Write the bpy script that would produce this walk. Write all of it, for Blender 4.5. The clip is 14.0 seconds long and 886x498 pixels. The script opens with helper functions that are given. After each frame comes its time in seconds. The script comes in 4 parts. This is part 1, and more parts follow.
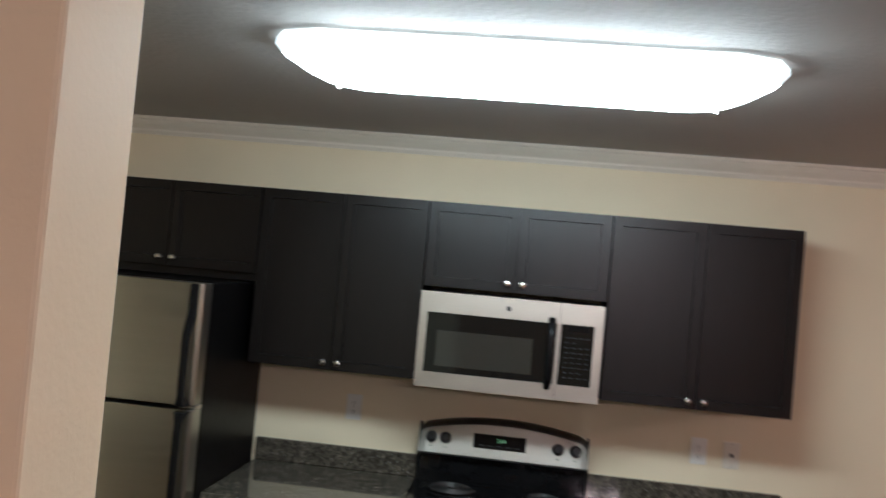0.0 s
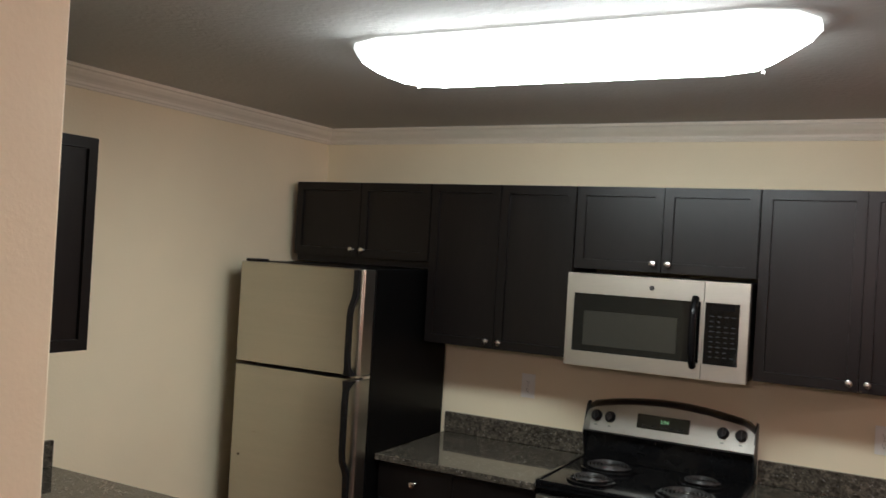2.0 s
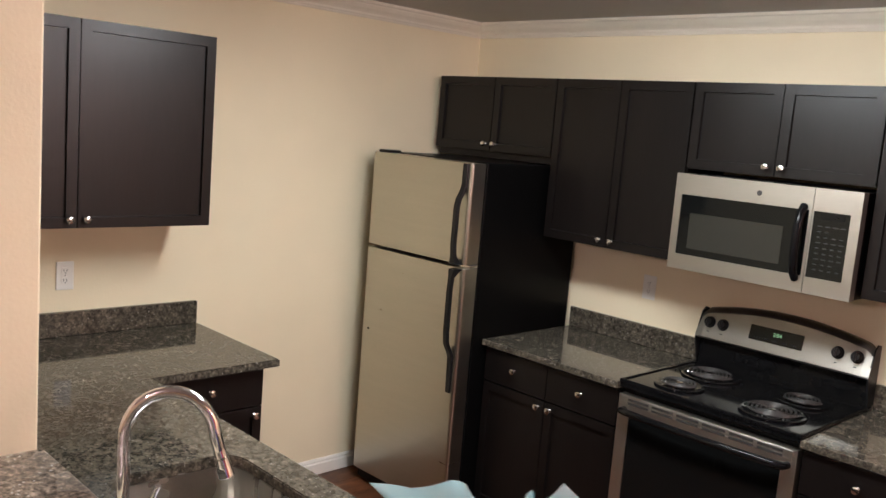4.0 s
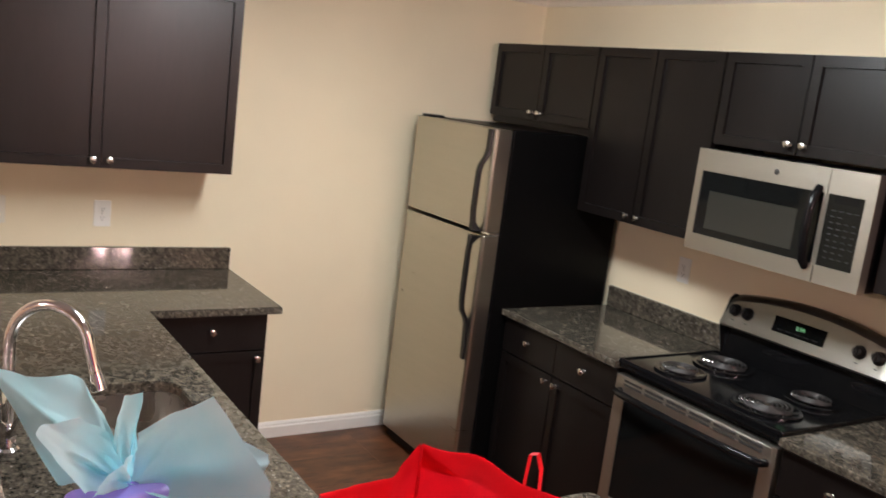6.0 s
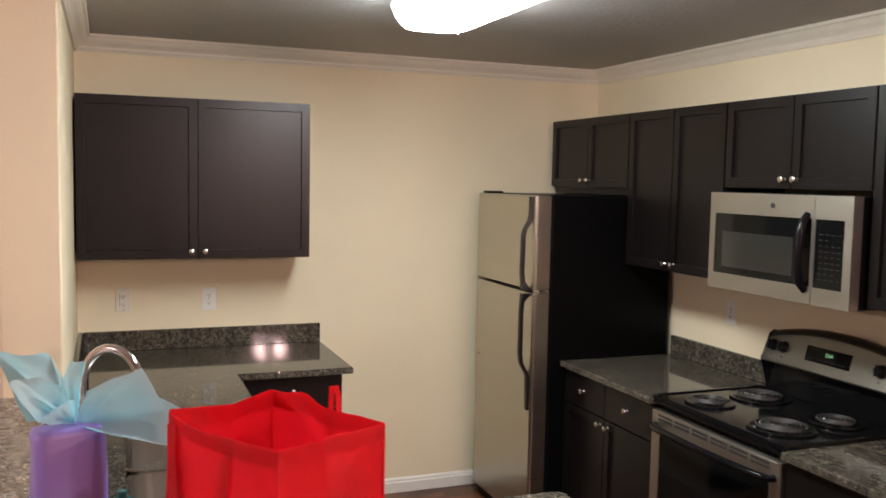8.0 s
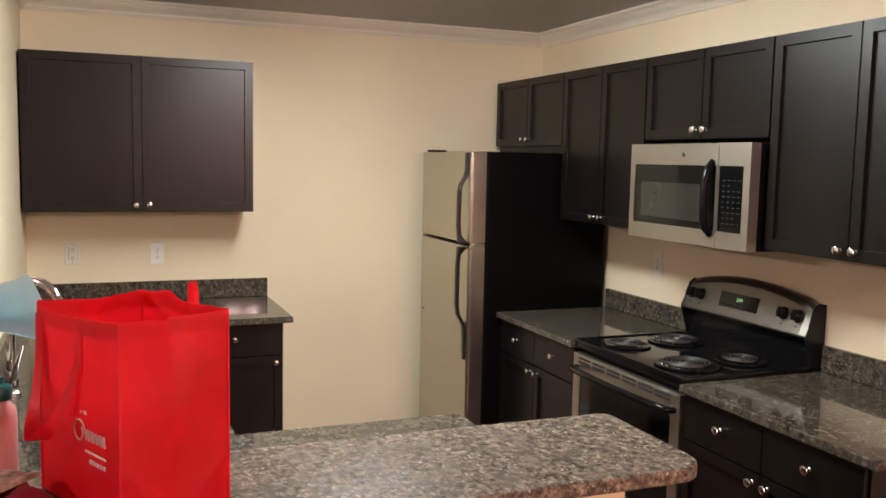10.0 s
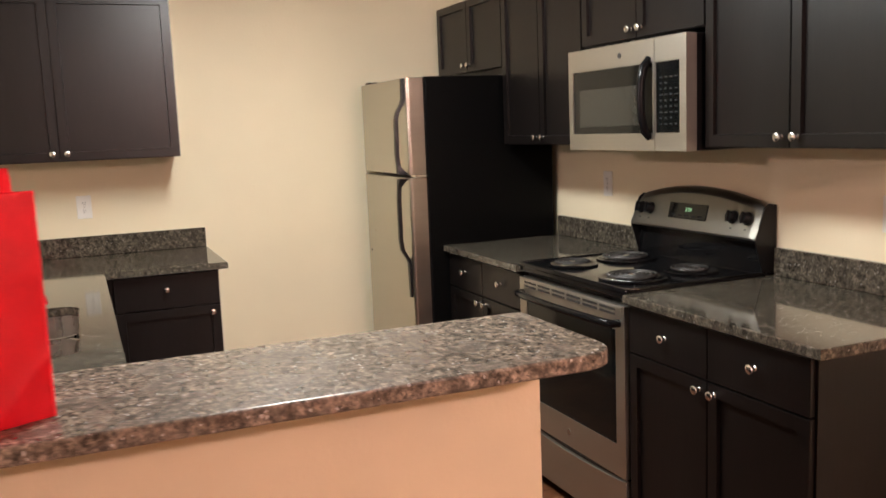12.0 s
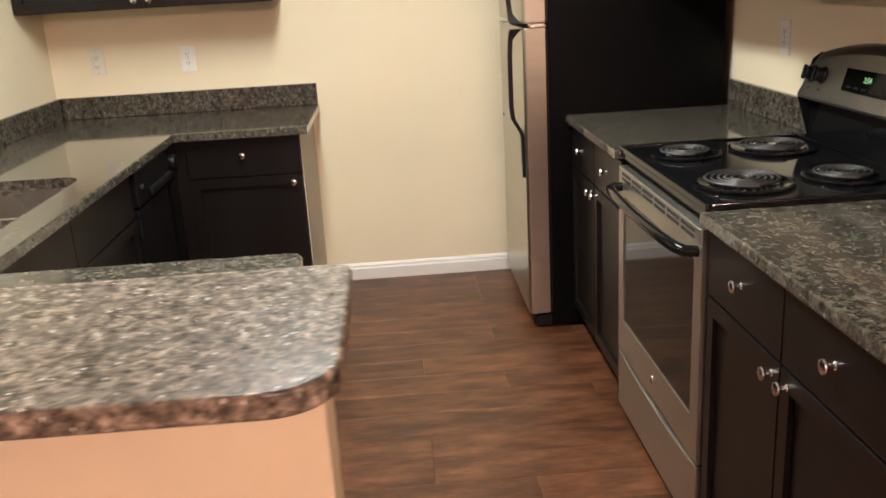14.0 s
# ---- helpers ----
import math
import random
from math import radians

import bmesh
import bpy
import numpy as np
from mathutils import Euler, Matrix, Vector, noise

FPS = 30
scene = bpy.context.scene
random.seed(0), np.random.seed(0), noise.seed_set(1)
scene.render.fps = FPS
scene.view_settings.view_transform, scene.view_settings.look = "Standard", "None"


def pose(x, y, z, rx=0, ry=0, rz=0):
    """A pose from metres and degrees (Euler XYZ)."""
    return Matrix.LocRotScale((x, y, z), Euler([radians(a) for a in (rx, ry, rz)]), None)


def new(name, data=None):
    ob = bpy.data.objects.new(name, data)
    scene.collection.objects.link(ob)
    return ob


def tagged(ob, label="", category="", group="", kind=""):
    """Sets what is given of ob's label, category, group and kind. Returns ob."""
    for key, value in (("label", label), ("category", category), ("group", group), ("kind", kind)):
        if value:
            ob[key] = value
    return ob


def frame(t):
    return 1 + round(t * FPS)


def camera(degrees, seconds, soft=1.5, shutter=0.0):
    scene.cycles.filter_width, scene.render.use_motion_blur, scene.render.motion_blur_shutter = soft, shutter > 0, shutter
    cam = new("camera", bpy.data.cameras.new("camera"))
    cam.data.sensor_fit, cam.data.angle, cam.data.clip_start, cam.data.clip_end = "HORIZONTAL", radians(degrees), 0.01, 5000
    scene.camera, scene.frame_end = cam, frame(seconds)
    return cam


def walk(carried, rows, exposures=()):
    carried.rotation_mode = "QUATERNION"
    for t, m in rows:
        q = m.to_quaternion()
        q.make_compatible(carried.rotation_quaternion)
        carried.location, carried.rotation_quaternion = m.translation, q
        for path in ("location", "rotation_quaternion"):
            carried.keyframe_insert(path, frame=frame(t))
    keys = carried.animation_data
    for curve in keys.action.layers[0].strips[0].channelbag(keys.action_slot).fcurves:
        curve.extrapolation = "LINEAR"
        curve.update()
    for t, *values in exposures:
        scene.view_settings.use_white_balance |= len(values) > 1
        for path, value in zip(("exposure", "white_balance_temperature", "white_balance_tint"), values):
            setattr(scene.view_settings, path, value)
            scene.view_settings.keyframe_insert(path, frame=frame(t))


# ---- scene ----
cam = camera(53.9, 14.0, shutter=0.5)
METRES, EYE, TILT, LEAN, TURN = 5.0, 1.86, 0.0, 0.0, 6.3
ROWS = [
    (0.0, 0.0, 0.0, 0.0, -0.13, 1.5, -5.14),
    (0.5, 0.04, 0.0001, -0.0023, 7.96, 2.15, -7.3),
    (1.0, 0.0934, -0.0103, -0.0031, 11.77, 1.8, -3.84),
    (1.5, 0.1341, -0.0288, -0.0037, 17.75, 0.38, -1.49),
    (2.0, 0.1678, -0.0166, -0.0049, 21.97, 0.14, -3.33),
    (2.5, 0.2018, 0.0036, -0.0015, 27.12, -0.63, -3.18),
    (3.0, 0.2453, 0.0118, 0.0023, 30.65, -8.26, -7.05),
    (3.5, 0.2772, 0.0235, 0.0073, 36.4, -8.35, -5.44),
    (6.0, 0.4002, 0.1389, 0.0034, 51.68, -10.37, -6.94),
    (6.5, 0.4266, 0.1598, 0.0047, 59.41, -5.77, -6.29),
    (7.0, 0.4683, 0.1762, -0.0009, 64.18, -5.12, -4.99),
    (7.5, 0.5073, 0.1821, -0.006, 64.49, -4.06, -1.46),
    (8.0, 0.5397, 0.1869, -0.0103, 62.61, -4.58, -1.1),
    (10.5, 0.5994, 0.2245, -0.0423, 61.99, -5.95, -1.07),
    (11.0, 0.6053, 0.2265, -0.0513, 61.12, -5.93, -0.51),
    (11.5, 0.6027, 0.2395, -0.0623, 60.23, -6.93, 0.25),
    (12.0, 0.5798, 0.2769, -0.0739, 60.77, -7.94, 2.29),
    (12.5, 0.5701, 0.3296, -0.0801, 62.8, -9.81, 4.85),
    (13.0, 0.5594, 0.3885, -0.0796, 69.11, -13.18, 3.81),
    (13.5, 0.5242, 0.4342, -0.0819, 75.48, -14.92, 2.99),
    (14.0, 0.4931, 0.4836, -0.0832, 80.03, -17.11, 3.17),
]
walk(cam, [(t, pose(0, 0, EYE, TILT, LEAN, TURN) @ pose(METRES * x, METRES * y, METRES * z, 90 + pitch, roll, yaw)) for t, x, y, z, yaw, pitch, roll in ROWS],
     [(0.0, 0.02, 5150, 0), (1.0, -0.12, 5400, 0), (2.5, -0.02, 5650, 6), (3.0, 0.38, 5500, 7), (3.5, 0.62, 5750, 10), (6.0, 0.68, 5750, 10), (7.0, 0.66, 5800, 10), (7.5, 0.58, 5850, 10), (8.0, 0.52, 5800, 8), (11.0, 0.8, 6050, 9), (12.5, 0.94, 6000, 9), (14.0, 1.05, 5950, 5)])

# ---- light ----
world = bpy.data.worlds.new("night")
scene.world = world
world.use_nodes = True
world.node_tree.nodes["Background"].inputs[0].default_value = (0.5, 0.55, 0.7, 1)
world.node_tree.nodes["Background"].inputs[1].default_value = 0.01
TUBE_LIGHT = 28.0      # ceiling fixture's diffuser
SIDE_LIGHT = 31.0      # its sloping sides
BULB_LIGHT = 600.0    # warm bulbs of the dining fixture
HALL_LIGHT = 370.0    # warm bulbs of the hall fixture


# ---- materials ----
def material(name):
    m = bpy.data.materials.new(name)
    m.use_nodes = True
    return m, m.node_tree.nodes, m.node_tree.links, m.node_tree.nodes["Principled BSDF"]


def coords(n, l, scale=(1, 1, 1)):
    tc, mp = n.new("ShaderNodeTexCoord"), n.new("ShaderNodeMapping")
    mp.inputs["Scale"].default_value = scale
    l.new(tc.outputs["Object"], mp.inputs["Vector"])
    return mp.outputs["Vector"]


def noise_tex(n, l, vec, scale, detail=4, rough=0.55):
    t = n.new("ShaderNodeTexNoise")
    t.inputs["Scale"].default_value, t.inputs["Detail"].default_value, t.inputs["Roughness"].default_value = scale, detail, rough
    l.new(vec, t.inputs["Vector"])
    return t.outputs["Fac"]


def ramp(n, l, fac, stops):
    r = n.new("ShaderNodeValToRGB")
    while len(r.color_ramp.elements) < len(stops):
        r.color_ramp.elements.new(0.5)
    for e, (p, c) in zip(r.color_ramp.elements, stops):
        e.position, e.color = p, (*c, 1) if len(c) == 3 else c
    l.new(fac, r.inputs["Fac"])
    return r.outputs["Color"]


def mix(n, l, fac, a, b, mode="MIX"):
    x = n.new("ShaderNodeMix")
    x.data_type, x.blend_type = "RGBA", mode
    for sock, v in ((x.inputs[0], fac), (x.inputs[6], a), (x.inputs[7], b)):
        if isinstance(v, (int, float)):
            sock.default_value = v
        elif isinstance(v, tuple):
            sock.default_value = (*v, 1)
        else:
            l.new(v, sock)
    return x.outputs[2]


def bump(n, l, bsdf, height, strength, dist):
    b = n.new("ShaderNodeBump")
    b.inputs["Strength"].default_value, b.inputs["Distance"].default_value = strength, dist
    l.new(height, b.inputs["Height"])
    l.new(b.outputs["Normal"], bsdf.inputs["Normal"])


def spread(n, l, fac, lo, hi):
    r = n.new("ShaderNodeMapRange")
    r.inputs["To Min"].default_value, r.inputs["To Max"].default_value = lo, hi
    l.new(fac, r.inputs["Value"])
    return r.outputs["Result"]


def plain(name, c, rough=0.5, metal=0.0, vary=0.12, grain=40, relief=0.0, stretch=(1, 1, 1), spec=0.5):
    """Paint, plastic or metal: mottled at two scales, with a fine relief."""
    m, n, l, b = material(name)
    v = coords(n, l, stretch)
    fine, broad = noise_tex(n, l, v, grain, 5), noise_tex(n, l, v, grain / 14, 3)
    k = mix(n, l, 0.5, fine, broad)
    lo, hi = tuple(x * (1 - vary) for x in c), tuple(min(1, x * (1 + vary)) for x in c)
    l.new(ramp(n, l, k, [(0.3, lo), (0.7, hi)]), b.inputs["Base Color"])
    l.new(spread(n, l, broad, max(0.02, rough - 0.06), min(1, rough + 0.06)), b.inputs["Roughness"])
    b.inputs["Metallic"].default_value = metal
    b.inputs["Specular IOR Level"].default_value = spec
    if relief:
        bump(n, l, b, fine, 0.5, relief)
    return m


def textured_paint(name, c, scale, strength, dist, rough=0.6):
    """Painted drywall with a rolled or trowelled relief."""
    m, n, l, b = material(name)
    v = coords(n, l)
    big, fine = noise_tex(n, l, v, 1.3, 3), noise_tex(n, l, v, scale, 3, 0.5)
    l.new(ramp(n, l, big, [(0.3, tuple(x * 0.95 for x in c)), (0.7, tuple(min(1, x * 1.03) for x in c))]), b.inputs["Base Color"])
    h = ramp(n, l, fine, [(0.42, (0, 0, 0)), (0.62, (1, 1, 1))])
    bump(n, l, b, h, strength, dist)
    b.inputs["Roughness"].default_value = rough
    b.inputs["Specular IOR Level"].default_value = 0.3
    return m


def granite(name, tone, lo, hi, size, deep=1.0, shine=0.6):
    """Speckled stone; tone tints the slab, lo and hi are the finish, size the blotches per metre, deep the contrast, shine the pale flecks."""
    m, n, l, b = material(name)
    v = coords(n, l)
    warp = n.new("ShaderNodeVectorMath")
    warp.operation = "MULTIPLY_ADD"
    nt = n.new("ShaderNodeTexNoise")
    nt.inputs["Scale"].default_value = 60
    l.new(v, nt.inputs["Vector"])
    l.new(nt.outputs["Color"], warp.inputs[0])
    warp.inputs[1].default_value = (0.005, 0.005, 0.005)
    l.new(v, warp.inputs[2])
    w = warp.outputs[0]
    blot = noise_tex(n, l, w, size, 5, 0.7)
    col = ramp(n, l, blot, [(p, tuple(0.165 * (x / 0.165) ** deep for x in c)) for p, c in ((0.32, (0.050, 0.046, 0.042)), (0.42, (0.108, 0.099, 0.090)), (0.50, (0.180, 0.165, 0.150)), (0.58, (0.250, 0.227, 0.207)), (0.68, (0.38, 0.35, 0.325)))])
    cell = n.new("ShaderNodeTexVoronoi")
    cell.inputs["Scale"].default_value = 150
    l.new(w, cell.inputs["Vector"])
    sep = n.new("ShaderNodeSeparateColor")
    l.new(cell.outputs["Color"], sep.inputs[0])
    tint = ramp(n, l, sep.outputs[0], [(0.0, (0.52, 0.50, 0.48)), (0.3, (0.78, 0.74, 0.70)), (0.7, (1.0, 0.95, 0.90)), (1.0, (1.35, 1.25, 1.16))])
    col = mix(n, l, 0.8, col, tint, "MULTIPLY")
    cloud = ramp(n, l, noise_tex(n, l, v, 14, 3), [(0.35, tuple(0.80 * c for c in tone)), (0.66, tuple(1.18 * c for c in tone))])
    col = mix(n, l, 1.0, col, cloud, "MULTIPLY")
    fleck = n.new("ShaderNodeTexVoronoi")
    fleck.inputs["Scale"].default_value = 210
    l.new(v, fleck.inputs["Vector"])
    sf = n.new("ShaderNodeSeparateColor")
    l.new(fleck.outputs["Color"], sf.inputs[0])
    dark = ramp(n, l, sf.outputs[1], [(0.90, (0, 0, 0)), (0.94, (0.55, 0.55, 0.55))])
    col = mix(n, l, dark, col, (0.02, 0.018, 0.017))
    bright = ramp(n, l, sf.outputs[2], [(0.982, (0, 0, 0)), (0.987, (shine, shine, shine))])
    col = mix(n, l, bright, col, (0.70, 0.68, 0.64))
    l.new(col, b.inputs["Base Color"])
    l.new(spread(n, l, noise_tex(n, l, v, 9, 2), lo, hi), b.inputs["Roughness"])
    b.inputs["Specular IOR Level"].default_value = 0.36
    return m


def wood_planks(name="plank_vinyl"):
    m, n, l, b = material(name)
    info = n.new("ShaderNodeObjectInfo")
    geo = n.new("ShaderNodeNewGeometry")
    add = n.new("ShaderNodeMath")
    l.new(info.outputs["Random"], add.inputs[0])
    l.new(geo.outputs["Random Per Island"], add.inputs[1])
    tc, mp = n.new("ShaderNodeTexCoord"), n.new("ShaderNodeMapping")
    mp.inputs["Scale"].default_value = (15, 4.4, 15)
    shift = n.new("ShaderNodeVectorMath")
    shift.operation = "MULTIPLY_ADD"
    shift.inputs[1].default_value = (7.3, 13.1, 3.7)
    l.new(add.outputs[0], shift.inputs[0])
    l.new(tc.outputs["Object"], shift.inputs[2])
    l.new(shift.outputs[0], mp.inputs["Vector"])
    v = mp.outputs["Vector"]
    grain = noise_tex(n, l, v, 1.0, 7, 0.65)
    fine = noise_tex(n, l, v, 6.0, 4, 0.6)
    col = ramp(n, l, grain, [(0.28, (0.034, 0.012, 0.006)), (0.42, (0.080, 0.030, 0.014)), (0.57, (0.160, 0.064, 0.029)), (0.74, (0.270, 0.120, 0.056))])
    col = mix(n, l, 0.30, col, ramp(n, l, fine, [(0.35, (0.45, 0.40, 0.38)), (0.6, (1, 1, 1))]), "MULTIPLY")
    tone = n.new("ShaderNodeMath")
    tone.operation = "FRACT"
    l.new(add.outputs[0], tone.inputs[0])
    col = mix(n, l, 1.0, col, ramp(n, l, tone.outputs[0], [(0.0, (0.82, 0.80, 0.78)), (1.0, (1.08, 1.05, 1.02))]), "MULTIPLY")
    l.new(col, b.inputs["Base Color"])
    l.new(spread(n, l, fine, 0.28, 0.46), b.inputs["Roughness"])
    bump(n, l, b, fine, 0.25, 0.0006)
    return m


def glow(name, c, strength):
    m, n, l, b = material(name)
    b.inputs["Base Color"].default_value = (0.85, 0.85, 0.85, 1)
    b.inputs["Emission Color"].default_value = (*c, 1)
    b.inputs["Emission Strength"].default_value = strength
    return m


def tissue(name):
    m, n, l, b = material(name)
    v = coords(n, l)
    l.new(ramp(n, l, noise_tex(n, l, v, 9, 4), [(0.3, (0.54, 0.90, 0.97)), (0.7, (0.86, 0.97, 1.0))]), b.inputs["Base Color"])
    b.inputs["Roughness"].default_value = 0.7
    tr, mx = n.new("ShaderNodeBsdfTranslucent"), n.new("ShaderNodeMixShader")
    tr.inputs["Color"].default_value = (0.45, 0.90, 1.0, 1)
    mx.inputs[0].default_value = 0.5
    l.new(b.outputs[0], mx.inputs[1])
    l.new(tr.outputs[0], mx.inputs[2])
    l.new(mx.outputs[0], n["Material Output"].inputs["Surface"])
    bump(n, l, b, noise_tex(n, l, v, 55, 4), 0.4, 0.002)
    return m


def nonwoven(name, c):
    """Thin pressed-fibre cloth that lets a little light through."""
    m = plain(name, c, 0.48, vary=0.10, grain=420, relief=0.0005)
    n, l = m.node_tree.nodes, m.node_tree.links
    tr, mx = n.new("ShaderNodeBsdfTranslucent"), n.new("ShaderNodeMixShader")
    tr.inputs["Color"].default_value = (*c, 1)
    mx.inputs[0].default_value = 0.25
    l.new(n["Principled BSDF"].outputs[0], mx.inputs[1])
    l.new(tr.outputs[0], mx.inputs[2])
    l.new(mx.outputs[0], n["Material Output"].inputs["Surface"])
    return m


WALL = textured_paint("cream_wall_paint", (0.85, 0.745, 0.535), 95, 0.12, 0.0012)
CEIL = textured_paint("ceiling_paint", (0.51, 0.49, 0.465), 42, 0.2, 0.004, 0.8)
TRIM = plain("white_trim_paint", (0.83, 0.80, 0.74), 0.4, vary=0.03, grain=20)
CROWNP = plain("cream_white_moulding_paint", (0.82, 0.755, 0.64), 0.4, vary=0.03, grain=20)
DOORP = plain("white_door_paint", (0.86, 0.80, 0.76), 0.45, vary=0.03, grain=20)
CAB = plain("espresso_cabinet", (0.0066, 0.0050, 0.0046), 0.35, vary=0.35, grain=30, relief=0.0004, stretch=(3, 3, 0.35), spec=0.36)
CABIN = plain("maple_melamine", (0.46, 0.40, 0.31), 0.5, vary=0.06, grain=12, stretch=(3, 3, 0.3))
# One stone in two tones: worktops coloured darker as shaded, bar lighter as lit.
GRAN = granite("polished_granite_shaded", (0.48, 0.475, 0.415), 0.045, 0.08, 52, 0.95, 0.25)
GRANB = granite("honed_granite_lit", (1.14, 1.09, 0.99), 0.22, 0.32, 56, 1.2, 0.8)
PLANK = wood_planks()
# Brushed steel darkened: the console's dim reflection is put into its colour.
STEELC = plain("shaded_console_steel", (0.31, 0.295, 0.262), 0.42, 1.0, vary=0.05, grain=30, relief=0.0001, stretch=(1, 1, 14))
STEEL = plain("brushed_steel", (0.56, 0.535, 0.475), 0.40, 1.0, vary=0.05, grain=30, relief=0.0001, stretch=(1, 1, 14))
STEELV = plain("brushed_steel_panel", (0.475, 0.462, 0.40), 0.30, 1.0, vary=0.05, grain=30, relief=0.0001, stretch=(1, 1, 14))
NICKEL = plain("brushed_nickel", (0.74, 0.725, 0.70), 0.22, 1.0, vary=0.04)
CHROME = plain("chrome", (0.82, 0.82, 0.84), 0.06, 1.0, vary=0.02)
SINKM = plain("sink_steel", (0.54, 0.51, 0.47), 0.28, 1.0, vary=0.05, grain=60, stretch=(6, 1, 1))
BLACKP = plain("black_plastic", (0.007, 0.007, 0.0075), 0.32, vary=0.15, spec=0.3)
BLACKH = plain("black_satin_plastic", (0.005, 0.005, 0.0055), 0.22, vary=0.1, spec=0.18)
BLACKE = plain("black_enamel", (0.006, 0.006, 0.0065), 0.09, vary=0.15, grain=18, spec=0.22)
BLACKT = plain("black_textured_side", (0.003, 0.0029, 0.0029), 0.34, vary=0.2, grain=300, relief=0.0003, spec=0.08)
BLACKG = plain("black_glass", (0.005, 0.0055, 0.0055), 0.05, vary=0.1, spec=0.32)
WINDOWG = plain("screened_window_glass", (0.026, 0.026, 0.022), 0.10, vary=0.05, grain=500)
COIL = plain("burner_coil", (0.055, 0.053, 0.051), 0.40, 0.4, vary=0.2)
PLATE = plain("ivory_plate", (0.84, 0.82, 0.76), 0.35, vary=0.03)
IVORY = plain("aged_ivory_plate", (0.76, 0.71, 0.60), 0.35, vary=0.04)
SLOT = plain("dark_slot", (0.03, 0.028, 0.025), 0.6)
INK = plain("pale_marking", (0.019, 0.021, 0.023), 0.5)
DIGIT = glow("green_digits", (0.15, 1.0, 0.2), 0.28)
TUBE = glow("lit_diffuser", (1.0, 0.97, 0.88), TUBE_LIGHT)
TUBES = glow("lit_diffuser_side", (1.0, 0.97, 0.88), SIDE_LIGHT)
RIM = glow("lit_diffuser_rim", (1.0, 0.97, 0.88), 1.6)
BULB = glow("warm_bulb", (1.0, 0.60, 0.50), BULB_LIGHT)
HALL = glow("warm_hall_bulb", (1.0, 0.67, 0.59), HALL_LIGHT)
RED = nonwoven("red_nonwoven", (0.93, 0.020, 0.046))
REDW = plain("white_print", (0.85, 0.72, 0.72), 0.6)
PURPLE = plain("lavender_gift_paper", (0.37, 0.29, 0.84), 0.35, vary=0.10, grain=10)
TISSUE = tissue("aqua_tissue")
PINK = plain("pink_lotion_plastic", (0.80, 0.42, 0.40), 0.35, vary=0.05)
TEAL = plain("teal_cap", (0.01, 0.13, 0.13), 0.35, vary=0.1)
CLOTH = plain("dark_red_cloth", (0.24, 0.006, 0.020), 0.70, vary=0.2, grain=500, relief=0.0006)
CLOTHP = plain("patterned_lining", (0.42, 0.30, 0.24), 0.75, vary=0.8, grain=70)


# ---- mesh helpers ----
def bx(x0, x1, y0, y1, z0, z1, bev=0.0, seg=1):
    bm = bmesh.new()
    bmesh.ops.create_cube(bm, size=1.0)
    for v in bm.verts:
        v.co = ((x0 + x1) / 2 + v.co.x * (x1 - x0), (y0 + y1) / 2 + v.co.y * (y1 - y0), (z0 + z1) / 2 + v.co.z * (z1 - z0))
    if bev:
        bmesh.ops.bevel(bm, geom=bm.edges[:], offset=bev, segments=seg, affect="EDGES", profile=0.5)
    return bm


def join(*bms):
    out = bmesh.new()
    for b in bms:
        me = bpy.data.meshes.new("tmp")
        b.to_mesh(me)
        b.free()
        out.from_mesh(me)
        bpy.data.meshes.remove(me)
    return out


def moved(bm, m):
    bmesh.ops.transform(bm, matrix=m, verts=bm.verts)
    return bm


def lathe(profile, seg=20):
    """A turned body round z from (radius, height) pairs."""
    bm = bmesh.new()
    rings = []
    for r, z in profile:
        if r < 1e-5:
            rings.append([bm.verts.new((0, 0, z))])
        else:
            rings.append([bm.verts.new((r * math.cos(2 * math.pi * i / seg), r * math.sin(2 * math.pi * i / seg), z)) for i in range(seg)])
    for a, b in zip(rings, rings[1:]):
        for i in range(seg):
            j = (i + 1) % seg
            q = [a[i % len(a)], a[j % len(a)], b[j % len(b)], b[i % len(b)]]
            q = list(dict.fromkeys(q))
            if len(q) > 2:
                bm.faces.new(q)
    bmesh.ops.recalc_face_normals(bm, faces=bm.faces)
    return bm


def tube(points, r, seg=10, cap=True):
    """A round bar along points; r is one radius or one for each point."""
    bm = bmesh.new()
    pts = [Vector(p) for p in points]
    rs = r if isinstance(r, (list, tuple)) else [r] * len(pts)
    up = Vector((0, 0, 1))
    rings = []
    for i, p in enumerate(pts):
        d = (pts[min(i + 1, len(pts) - 1)] - pts[max(i - 1, 0)]).normalized()
        if abs(d.dot(up)) > 0.98:
            up = Vector((0, 1, 0)) if abs(d.y) < 0.9 else Vector((1, 0, 0))
        s = d.cross(up).normalized()
        t = s.cross(d).normalized()
        up = t
        rings.append([bm.verts.new(p + rs[i] * (math.cos(a) * s + math.sin(a) * t)) for a in [2 * math.pi * k / seg for k in range(seg)]])
    for a, b in zip(rings, rings[1:]):
        for k in range(seg):
            bm.faces.new((a[k], a[(k + 1) % seg], b[(k + 1) % seg], b[k]))
    if cap:
        bm.faces.new(rings[0])
        bm.faces.new(rings[-1])
    bmesh.ops.recalc_face_normals(bm, faces=bm.faces)
    return bm


